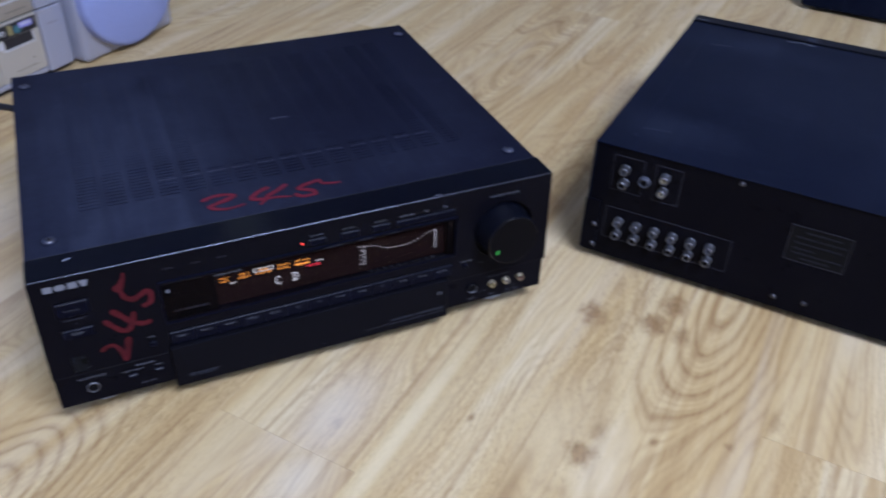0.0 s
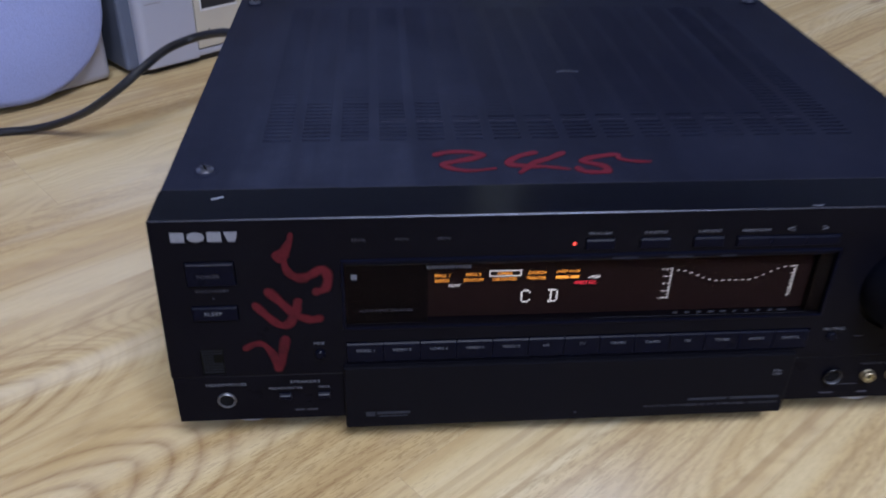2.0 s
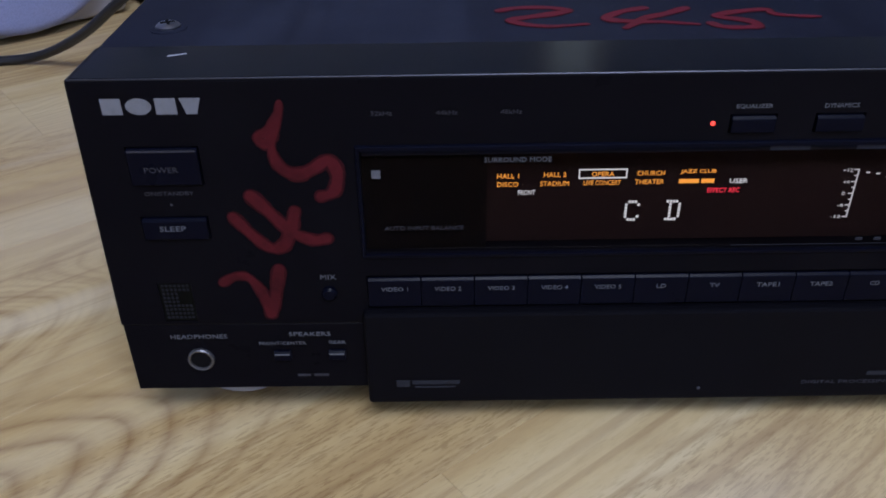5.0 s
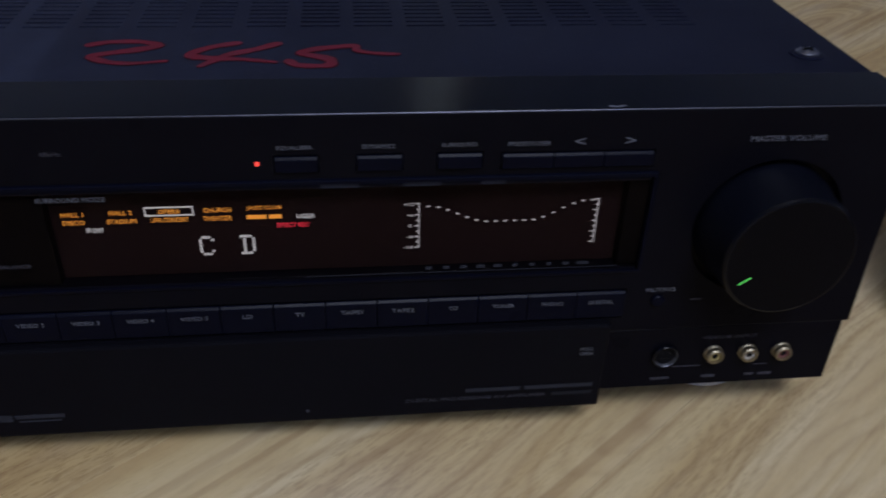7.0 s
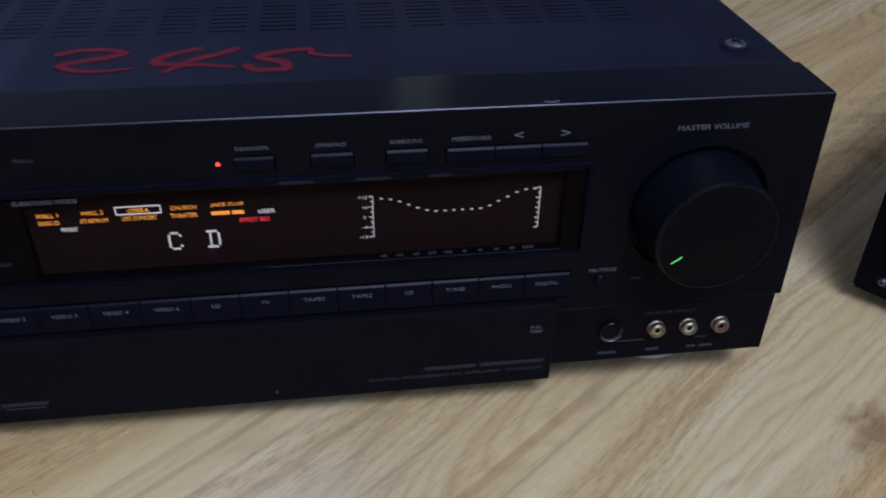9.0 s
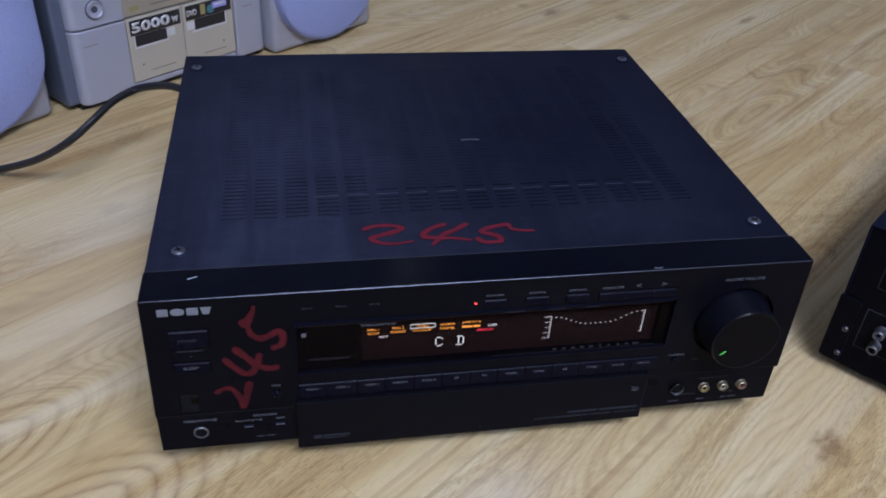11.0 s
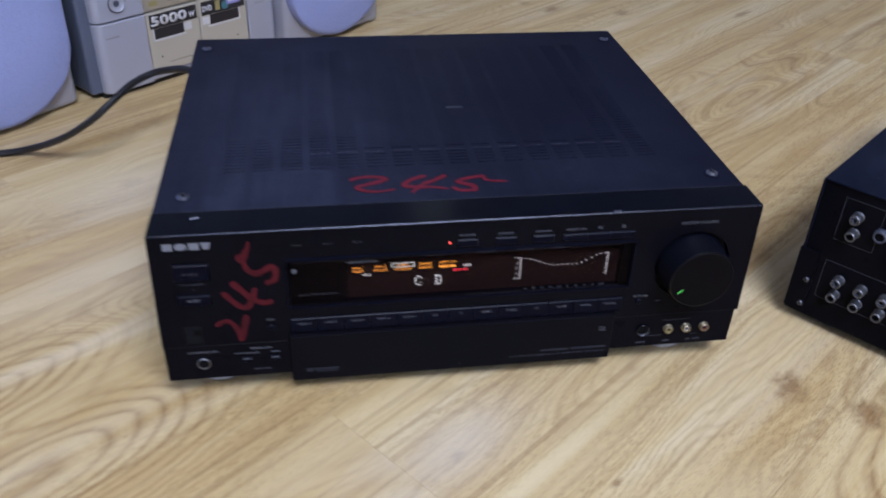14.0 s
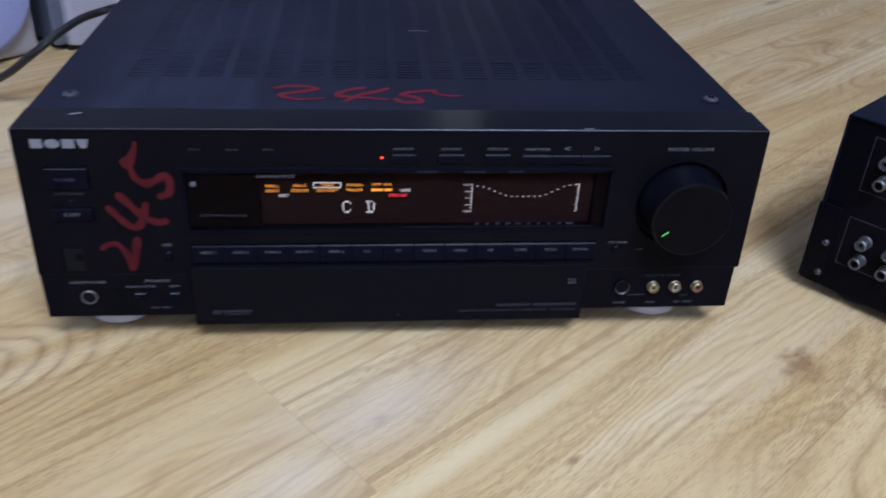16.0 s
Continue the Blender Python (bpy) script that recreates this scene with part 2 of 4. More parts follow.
def cloth(name, colour):
    n = Nodes(name)
    pos = n.node("ShaderNodeTexCoord").outputs["Object"]
    weave = n.node("ShaderNodeTexVoronoi")
    weave.inputs["Scale"].default_value = 700
    n.link(pos, weave.inputs["Vector"])
    patches = n.noise(pos, 14.0, 4.0)
    col = n.mix(n.math("MULTIPLY", weave.outputs[0], 0.5), colour, tuple(c * 0.6 for c in colour))
    n.link(n.mix(n.math("MULTIPLY", patches, 0.25), col, tuple(c * 0.75 for c in colour)), n.bsdf.inputs["Base Color"])
    n.bsdf.inputs["Roughness"].default_value = 0.9
    n.bump(weave.outputs[0], 0.3, 0.0006)
    return n.mat


def dust_sheen_cover(name, colour, film, hazes):
    """Black paint under a grey film of dust: wide ragged hazes that also paint in reflected sheen, finger smears, lint
    and thin rub marks.
    """
    n = Nodes(name)
    pos = n.node("ShaderNodeTexCoord").outputs["Object"]
    grey = lambda *pairs: [(at, (c, c, c)) for at, c in pairs]
    wide, mid, grain = n.noise(pos, 7.0, 4.0, 0.6), n.noise(pos, 26.0, 5.0, 0.65), n.noise(pos, 1500.0, 2.0)
    wipe = n.noise(n.vmath("MULTIPLY", pos, (95, 9, 9)), 1.0, 4.0, 0.6)
    smear = n.noise(n.vmath("MULTIPLY", pos, (22, 70, 30)), 1.0, 3.0, 0.6, 1.2)
    much = n.math("MULTIPLY", n.ramp(wide, grey((0.42, 0.0), (0.75, 0.5))), 0.5)
    for x, y, rx, ry, amount in hazes:
        d = n.vmath("LENGTH", n.vmath("MULTIPLY", n.vmath("SUBTRACT", pos, (x, y, 0.146)), (1 / rx, 1 / ry, 0.6)))
        d = n.math("MULTIPLY_ADD", n.math("SUBTRACT", mid, 0.5), 1.3, d)
        much = n.math("ADD", much, n.math("MULTIPLY", n.math("POWER", 2.718, n.math("MULTIPLY", n.math("MULTIPLY", d, d), -0.9)), amount))
    streaks = n.math("MULTIPLY_ADD", n.ramp(wipe, grey((0.36, 0.0), (0.66, 1.0))), 0.34, 0.60)
    much = n.math("MULTIPLY", much, streaks)
    much = n.math("ADD", much, n.math("MULTIPLY", n.ramp(smear, grey((0.60, 0.0), (0.76, 1.0))), 0.22))
    lint = n.ramp(n.noise(pos, 420.0, 2.0, 0.6), grey((0.63, 0.0), (0.76, 1.0)))
    col = n.mix(n.math("MULTIPLY", much, 0.34, clamp=True), colour, film)
    col = n.mix(n.math("MULTIPLY", lint, 0.07), col, (0.12, 0.125, 0.15))
    n.link(col, n.bsdf.inputs["Base Color"])
    n.link(n.math("MULTIPLY_ADD", much, 0.25, n.math("MULTIPLY_ADD", mid, 0.10, 0.28), clamp=True), n.bsdf.inputs["Roughness"])
    n.bsdf.inputs["Specular IOR Level"].default_value = 0.02
    n.bump(grain, 0.06, 0.0004)
    return n.mat


OAK = wood_floor()
PANEL = surface("black_satin_panel", (0.0032, 0.0031, 0.0053), 0.30, vary=0.15, bump=0.02, fine=900, spec=0.04, dust=0.006)
# the left-hand hazes put the room's reflected sheen into the dust colour
COVER = dust_sheen_cover("black_painted_steel", (0.0054, 0.0060, 0.0138), (0.054, 0.063, 0.102), ((0.060, 0.17, 0.085, 0.22, 0.95), (0.17, 0.16, 0.10, 0.20, 0.38), (0.11, 0.05, 0.10, 0.035, 0.45), (0.33, 0.07, 0.06, 0.05, 0.35), (0.385, 0.20, 0.03, 0.12, 0.25)))
DECK_COVER = dust_sheen_cover("scuffed_navy_steel", (0.0042, 0.0058, 0.0138), (0.052, 0.062, 0.098), ((0.06, 0.06, 0.06, 0.03, 0.45), (0.08, 0.31, 0.06, 0.03, 0.5), (0.22, 0.20, 0.10, 0.12, 0.25)))
BACKING = surface("dark_slot_backing", (0.0052, 0.0064, 0.0134), 0.5, vary=0.4, scale=30, bump=0, spec=0.1)
INSIDE = surface("dark_inside", (0.003, 0.003, 0.004), 0.8, bump=0, spec=0.1)
BUTTON = surface("blue_black_button", (0.0018, 0.0024, 0.0076), 0.30, vary=0.15, bump=0.02, spec=0.06)
FLAP = surface("dark_flap", (0.0040, 0.0040, 0.0061), 0.36, vary=0.2, bump=0.03, fine=900, spec=0.04)
KNOB = surface("black_knob", (0.0021, 0.0021, 0.0034), 0.32, vary=0.1, bump=0.02, spec=0.06)
KNOB_SIDE = surface("satin_knob_side", (0.0020, 0.0026, 0.0058), 0.34, vary=0.1, bump=0.02, spec=0.22)
PRINT = surface("grey_print", (0.088, 0.096, 0.118), 0.6, bump=0)
PRINT_FAINT = surface("faint_print", (0.013, 0.014, 0.019), 0.6, bump=0, spec=0.1)
FLAP_PRINT = surface("worn_flap_print", (0.022, 0.024, 0.032), 0.6, bump=0, spec=0.1)
PRINT_DIM = surface("dim_print", (0.038, 0.038, 0.048), 0.6, bump=0, spec=0.1)
LOGO = surface("silver_print", (0.34, 0.36, 0.42), 0.45, bump=0)
GOLD = surface("gold_plating", (0.30, 0.26, 0.18), 0.48, metal=1.0, vary=0.1, bump=0.02)
KNOB_RIM = surface("dark_metal_rim", (0.0022, 0.0026, 0.0050), 0.22, spec=0.14, metal=0.0, bump=0.02)
EDGE = surface("panel_edge_glint", (0.060, 0.064, 0.085), 0.32, metal=0.8, vary=0.6, scale=9, bump=0.03)
YELLOW = surface("yellow_plastic", (0.38, 0.31, 0.13), 0.5, bump=0)
WHITE = surface("white_plastic", (0.46, 0.42, 0.37), 0.5, bump=0)
RED = surface("red_plastic", (0.20, 0.07, 0.07), 0.5, bump=0)
PAINT_RED = surface("red_paint_marker", (0.118, 0.011, 0.022), 0.55, vary=0.55, scale=160, bump=0.1, spec=0.1)
PAINT_FILM = surface("red_paint_film", (0.034, 0.0045, 0.0075), 0.55, vary=0.9, scale=150, bump=0.1, spec=0.08, dust=0.8, dust_colour=(0.006, 0.003, 0.005))
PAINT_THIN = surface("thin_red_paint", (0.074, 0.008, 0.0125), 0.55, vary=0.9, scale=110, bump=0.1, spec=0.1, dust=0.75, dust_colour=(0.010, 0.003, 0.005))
STEEL = surface("zinc_screw", (0.21, 0.22, 0.27), 0.35, metal=1.0, vary=0.3, scale=300, bump=0.05)
TIN = surface("dull_tin", (0.145, 0.148, 0.165), 0.45, metal=0.8, vary=0.2, scale=200, bump=0.04)
SLATE = surface("slate_plastic", (0.05, 0.056, 0.08), 0.45, bump=0)
WHITE_PAINT = surface("pale_silver_paint", (0.60, 0.60, 0.62), 0.35, metal=0.2, bump=0.02)
BADGE = surface("worn_silver_print", (0.15, 0.16, 0.19), 0.45, vary=0.4, scale=300, bump=0)
IVORY = surface("yellowed_plastic", (0.34, 0.30, 0.20), 0.5, bump=0)
RUBBER = surface("black_rubber", (0.006, 0.006, 0.008), 0.45, bump=0.05)
FOOT = surface("grey_foot", (0.56, 0.55, 0.54), 0.45, bump=0.03)
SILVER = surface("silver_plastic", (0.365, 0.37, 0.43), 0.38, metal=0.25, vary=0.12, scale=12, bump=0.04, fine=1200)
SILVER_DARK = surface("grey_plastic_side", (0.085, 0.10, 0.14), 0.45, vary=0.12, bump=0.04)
DECK_TAN = surface("dark_champagne_plastic", (0.33, 0.285, 0.22), 0.38, metal=0.2, vary=0.12, scale=12, bump=0.03)
CHAMPAGNE = surface("champagne_plastic", (0.46, 0.42, 0.345), 0.38, metal=0.2, vary=0.12, scale=12, bump=0.03)
LILAC = cloth("lilac_grille_cloth", (0.31, 0.35, 0.60))
BLACK_LABEL = surface("black_label", (0.015, 0.015, 0.02), 0.35, bump=0)
VIOLET = surface("violet_print", (0.30, 0.28, 0.62), 0.4, bump=0)
TEAL = surface("teal_print", (0.05, 0.16, 0.19), 0.4, bump=0)
TAN_PRINT = surface("tan_print", (0.19, 0.165, 0.13), 0.5, bump=0)
OLIVE = surface("olive_print", (0.28, 0.24, 0.10), 0.4, bump=0)
SMOKE = glass("smoked_window", (0.80, 0.74, 0.73), 0.12)
STRIP_PRINT = surface("blue_grey_strip_print", (0.020, 0.023, 0.036), 0.5, bump=0, spec=0.1)
TOP_GLOSS = surface("glossy_black_top", (0.0018, 0.0022, 0.0052), 0.15, vary=0.15, bump=0.01, spec=0.07)
DISPLAY = surface("display_filter", (0.0165, 0.0094, 0.0098), 0.6, spec=0.1, vary=0.2, scale=60, bump=0)
DISPLAY_END = surface("display_surround", (0.0036, 0.0036, 0.0046), 0.4, bump=0, spec=0.08)
AMBER = glowing("amber_segment", (1.0, 0.43, 0.06), 2.0)
PALE = glowing("white_segment", (0.78, 0.90, 1.0), 1.7)
DIMPALE = glowing("dim_white_segment", (0.78, 0.88, 1.0), 1.2)
CRIMSON = glowing("red_segment", (1.0, 0.04, 0.09), 2.0)
LED_RED = glowing("red_indicator", (1.0, 0.06, 0.045), 2.6)
LED_GREEN = glowing("green_indicator", (0.12, 1.0, 0.15), 1.2)
PLASTER = surface("painted_plaster", (0.46, 0.52, 0.64), 0.7, vary=0.08, scale=6, bump=0.1, fine=300)
CEILING = surface("white_ceiling_paint", (0.75, 0.75, 0.76), 0.8, vary=0.05, scale=5, bump=0.05)
DAYLIGHT = glowing("frosted_daylight", (0.70, 0.86, 1.0), 0.70, (0.5, 0.5, 0.5))
DIFFUSER = glowing("lamp_diffuser", (0.72, 0.78, 0.99), 5.0, (0.7, 0.7, 0.7))


# ---- building ----
def cuboid(x0, x1, y0, y1, z0, z1, bevel=0.0, segments=2, bm=None):
    out = bmesh.new()
    bmesh.ops.create_cube(out, size=1.0)
    bmesh.ops.transform(out, matrix=Matrix.LocRotScale(((x0 + x1) / 2, (y0 + y1) / 2, (z0 + z1) / 2), None, (x1 - x0, y1 - y0, z1 - z0)), verts=out.verts)
    if bevel:
        bmesh.ops.bevel(out, geom=out.edges, offset=bevel, segments=segments, profile=0.5, affect="EDGES")
    return out if bm is None else joined(bm, out)


def joined(bm, other):
    me = bpy.data.meshes.new("joint")
    other.to_mesh(me)
    other.free()
    bm.from_mesh(me)
    bpy.data.meshes.remove(me)
    return bm


def turned(profile, m=Matrix(), steps=32, capped=True):
    """A solid of revolution about z: profile is (radius, height) from the bottom up."""
    bm = bmesh.new()
    rings = []
    for r, z in profile:
        if r < 1e-6:
            rings.append([bm.verts.new((0, 0, z))])
        else:
            rings.append([bm.verts.new((r * math.cos(2 * math.pi * k / steps), r * math.sin(2 * math.pi * k / steps), z)) for k in range(steps)])
    for a, b in zip(rings, rings[1:]):
        for k in range(steps):
            j = (k + 1) % steps
            if len(a) == 1 and len(b) == 1:
                continue
            if len(a) == 1:
                bm.faces.new((a[0], b[j], b[k]))
            elif len(b) == 1:
                bm.faces.new((a[k], a[j], b[0]))
            else:
                bm.faces.new((a[k], a[j], b[j], b[k]))
    for ring in (rings[0], rings[-1]) if capped else ():
        if len(ring) > 1:
            bm.faces.new(ring)
    bmesh.ops.recalc_face_normals(bm, faces=bm.faces)
    bmesh.ops.transform(bm, matrix=m, verts=bm.verts)
    return bm


def tube(points, radius, steps=10):
    """A round cord along a smooth line through points."""
    pts = [Vector(p) for p in points]
    line = []
    for k in range(len(pts) - 1):
        a, b, c, d = pts[max(k - 1, 0)], pts[k], pts[k + 1], pts[min(k + 2, len(pts) - 1)]
        for s in range(8):
            f = s / 8
            line.append(0.5 * (2 * b + (c - a) * f + (2 * a - 5 * b + 4 * c - d) * f * f + (3 * b - a - 3 * c + d) * f ** 3))
    line.append(pts[-1])
    bm, rings = bmesh.new(), []
    for k, p in enumerate(line):
        way = (line[min(k + 1, len(line) - 1)] - line[max(k - 1, 0)]).normalized()
        side = way.cross(Vector((0, 0, 1))).normalized()
        up = side.cross(way)
        rings.append([bm.verts.new(p + radius * (math.cos(2 * math.pi * j / steps) * side + math.sin(2 * math.pi * j / steps) * up)) for j in range(steps)])
    for a, b in zip(rings, rings[1:]):
        for j in range(steps):
            bm.faces.new((a[j], a[(j + 1) % steps], b[(j + 1) % steps], b[j]))
    bm.faces.new(rings[0]), bm.faces.new(rings[-1])
    bmesh.ops.recalc_face_normals(bm, faces=bm.faces)
    return bm


def stroke(points, width, thick, m, taper=(1.0, 1.0, 1.0)):
    """A brush stroke: a flat ribbon with round ends along a smooth line in x and y, laid by m."""
    pts = [Vector((x / 1000, y / 1000)) for x, y in points]
    line = []
    for k in range(len(pts) - 1):
        a, b, c, d = pts[max(k - 1, 0)], pts[k], pts[k + 1], pts[min(k + 2, len(pts) - 1)]
        for s in range(6):
            f = s / 6
            line.append(0.5 * (2 * b + (c - a) * f + (2 * a - 5 * b + 4 * c - d) * f * f + (3 * b - a - 3 * c + d) * f ** 3))
    line.append(pts[-1])
    bm = bmesh.new()
    last = None
    for k, p in enumerate(line):
        f = k / (len(line) - 1)
        w = width / 2 * (taper[0] + (taper[1] - taper[0]) * 2 * f if f < 0.5 else taper[1] + (taper[2] - taper[1]) * (2 * f - 1)) if len(taper) == 3 else width / 2
        w *= 1.0 + 0.10 * math.sin(k * 0.83) + 0.08 * math.sin(k * 0.31 + 1) + 0.05 * math.sin(k * 2.3 + width * 9000)
        disc = [bm.verts.new((p.x + w * math.cos(a * math.pi / 6), p.y + w * math.sin(a * math.pi / 6), thick + 0.0000012 * k)) for a in range(12)]
        bm.faces.new(disc)
        if last is not None:
            q, v = last
            way = (p - q)
            if way.length > 1e-6:
                side = Vector((-way.y, way.x)).normalized()
                z = thick + 0.0000012 * k - 0.0000006
                bm.faces.new([bm.verts.new((*c, z)) for c in (q - side * v, p - side * w, p + side * w, q + side * v)])
        last = (p, w)
    rim = bmesh.ops.extrude_face_region(bm, geom=bm.faces[:])
    for v in [g for g in rim["geom"] if isinstance(g, bmesh.types.BMVert)]:
        v.co.z = 0.0
    bmesh.ops.recalc_face_normals(bm, faces=bm.faces)
    bmesh.ops.transform(bm, matrix=m, verts=bm.verts)
    return bm


def part(name, bm, material, parent, label="", smooth=False):
    me = bpy.data.meshes.new(name)
    bm.to_mesh(me)
    bm.free()
    me.materials.append(material)
    if smooth:
        me.shade_smooth()
        me.set_sharp_from_angle(angle=radians(35))
    ob = new(name, me)
    ob.parent = parent
    return tagged(ob, label)


def thing(name, m, label, category, group="", kind=""):
    ob = new(name)
    ob.matrix_world = m
    ob.empty_display_size = 0.05
    return tagged(ob, label, category, group, kind)


def text_bm(words, height, width, m, bold=0.0):
    """Words in the built-in font, capital height and full width as given, centred, laid by m."""
    cu = bpy.data.curves.new("words", "FONT")
    cu.body, cu.size, cu.extrude, cu.resolution_u, cu.offset = words, 1.0, 0.0, 2, bold
    ob = bpy.data.objects.new("words", cu)
    me = bpy.data.meshes.new_from_object(ob)
    bm = bmesh.new()
    bm.from_mesh(me)
    bpy.data.objects.remove(ob)
    bpy.data.curves.remove(cu)
    bpy.data.meshes.remove(me)
    xs, ys = [v.co.x for v in bm.verts], [v.co.y for v in bm.verts]
    cx, cy = (min(xs) + max(xs)) / 2, (min(ys) + max(ys)) / 2
    sx = width / (max(xs) - min(xs)) if width else height / (max(ys) - min(ys))
    sy = height / (max(ys) - min(ys))
    for v in bm.verts:
        v.co = ((v.co.x - cx) * sx, (v.co.y - cy) * sy, 0.00015)
    rim = bmesh.ops.extrude_face_region(bm, geom=bm.faces[:])
    for v in [g for g in rim["geom"] if isinstance(g, bmesh.types.BMVert)]:
        v.co.z = 0.0
    bmesh.ops.recalc_face_normals(bm, faces=bm.faces)
    bmesh.ops.transform(bm, matrix=m, verts=bm.verts)
    return bm


def upright(x, y, z):
    """On a front that faces -y: the ribbon's x stays x, its y goes up."""
    return pose(x / 1000, y / 1000, z / 1000, 90, 0, 0)


def words(parent, s, x, z, height, width, material=None, y=0.0, label=""):
    return part("lettering", text_bm(s, height / 1000, width / 1000, upright(x, y, z)), material or PRINT, parent, label)


def bar(parent, name, x0, x1, z0, z1, material, y=0.0, thick=0.15, label=""):
    """A thin printed bar on a front, in millimetres."""
    return part(name, cuboid(x0 / 1000, x1 / 1000, (y - thick) / 1000, y / 1000 + 0.0001, z0 / 1000, z1 / 1000), material, parent, label)


def key(parent, name, x0, x1, z0, z1, material, y0=-1.2, depth=6.0, label=""):
    """A push button, in millimetres: a bevelled cap."""
    bm = cuboid(x0 / 1000, x1 / 1000, y0 / 1000, (y0 + depth) / 1000, z0 / 1000, z1 / 1000)
    brow = [e for e in bm.edges if all(v.co.y < (y0 + 0.1) / 1000 and v.co.z > (z1 - 0.1) / 1000 for v in e.verts)]
    bmesh.ops.bevel(bm, geom=brow, offset=min(0.0010, (z1 - z0) * 0.00022), segments=1, affect="EDGES")
    bmesh.ops.bevel(bm, geom=bm.edges[:], offset=0.0002, segments=1, affect="EDGES")
    return part(name, bm, material, parent, label)


def carved(bm, cutters):
    """bm less the cutters, as a new bmesh."""
    a, b = bpy.data.meshes.new("a"), bpy.data.meshes.new("b")
    bm.to_mesh(a), bm.free()
    whole = bmesh.new()
    for c in cutters:
        joined(whole, c)
    whole.to_mesh(b), whole.free()
    oa, ob = new("a", a), new("b", b)
    mod = oa.modifiers.new("cut", "BOOLEAN")
    mod.operation, mod.solver, mod.object = "DIFFERENCE", "EXACT", ob
    bpy.context.view_layer.update()
    me = bpy.data.meshes.new_from_object(oa.evaluated_get(bpy.context.evaluated_depsgraph_get()))
    out = bmesh.new()
    out.from_mesh(me)
    for o in (oa, ob):
        bpy.data.objects.remove(o)
    for m in (a, b, me):
        bpy.data.meshes.remove(m)
    return out


def mm(*values):
    return [v / 1000 for v in values]



def on_face(x, y, z):
    return pose(x / 1000, y / 1000, z / 1000, 90, 0, 0)


def screw(parent, m, r=0.0042):
    s = part("screw", turned([(r * 1.05, -0.001), (r * 1.05, 0.0006), (r * 0.8, 0.0015), (r * 0.45, 0.0018), (0, 0.0018)], m, 20), STEEL, parent, "zinc cross-head screw", True)
    for a in (0.4, 0.4 + math.pi / 2):
        bm = cuboid(-r * 0.6, r * 0.6, -r * 0.12, r * 0.12, 0.0016, 0.0020)
        bmesh.ops.transform(bm, matrix=m @ Matrix.Rotation(a, 4, "Z"), verts=bm.verts)
        part("slot", bm, INSIDE, s)
    return s


def phono_socket(parent, x, z, collar, insert, y=0.0, out=5.0, r=4.3, label=""):
    s = part("phono_socket", turned([(r * 1.1 / 1000, 0), (r * 1.1 / 1000, 0.0006), (r * 0.98 / 1000, 0.0010), (r / 1000, out / 1000 - 0.0006), (r * 0.86 / 1000, out / 1000), (r * 0.7 / 1000, out / 1000), (r * 0.68 / 1000, 0.002)],
             on_face(x, y, z), 24), collar, parent, label, True)
    part("insert", turned([(r * 0.68 / 1000, 0.001), (r * 0.68 / 1000, out / 1000 - 0.0012), (r * 0.36 / 1000, out / 1000 - 0.0010), (r * 0.34 / 1000, 0.002)], on_face(x, y, z), 20), insert, s)
    deep = min(0.0035, out / 1000 - 0.0011)
    part("hole", turned([(r * 0.36 / 1000, 0.0015), (r * 0.36 / 1000, deep), (0, deep)], on_face(x, y, z), 16), INSIDE, s)
    return s


# ---- setting: walls, ceiling ----
U0, U1, V0, V1, TALL = -2.4, 3.2, -2.6, 1.6, 2.7


def wall(name, x0, x1, y0, y1, label):
    ob = part(name, cuboid(x0, x1, y0, y1, -0.03, TALL), PLASTER, None)
    ob.matrix_world = ROOM
    return tagged(ob, label, "wall", kind="structure")


north = part("wall_north", carved(cuboid(U0 - 0.12, U1 + 0.12, V1, V1 + 0.12, -0.03, TALL), [cuboid(1.79, 2.09, V1 - 0.1, V1 + 0.3, 0.55, 2.35)]), PLASTER, None)
north.matrix_world = ROOM
tagged(north, "pale blue-grey painted plaster wall with a narrow window", "wall", kind="structure")
wall("wall_south", U0 - 0.12, U1 + 0.12, V0 - 0.12, V0, "plain pale blue-grey painted plaster wall")
wall("wall_west", U0 - 0.12, U0, V0, V1, "plain pale blue-grey painted plaster wall")
wall("wall_east", U1, U1 + 0.12, V0, V1, "plain pale blue-grey painted plaster wall")
roof = part("ceiling", cuboid(U0 - 0.12, U1 + 0.12, V0 - 0.12, V1 + 0.12, TALL, TALL + 0.1), CEILING, None)
roof.matrix_world = ROOM
tagged(roof, "plain white painted ceiling", "ceiling", kind="structure")

win = thing("window_1", ROOM @ pose(1.94, V1, 0), "tall narrow white window with pale daylight behind", "window", kind="structure")
for x0, x1, z0, z1 in ((-0.15, -0.11, 0.55, 2.35), (0.11, 0.15, 0.55, 2.35), (-0.11, 0.11, 0.55, 0.59), (-0.11, 0.11, 2.31, 2.35)):
    part("frame", cuboid(x0, x1, -0.02, 0.10, z0, z1, 0.003), CEILING, win)
part("pane", cuboid(-0.109, 0.109, 0.03, 0.036, 0.591, 2.309), DAYLIGHT, win, "bright frosted pane")

lamp = thing("ceiling_lamp", pose(LAMP_X, LAMP_Y, TALL, 0, 0, ROOM_TURN), "flat white ceiling lamp with a glowing diffuser", "lamp")
part("frame", carved(cuboid(-0.80, 0.80, -0.495, 0.495, -0.06, 0, 0.004), [cuboid(-0.775, 0.775, -0.47, 0.47, -0.08, -0.03)]), CEILING, lamp)
part("diffuser", cuboid(-0.773, 0.773, -0.468, 0.468, -0.05, -0.045), DIFFUSER, lamp)

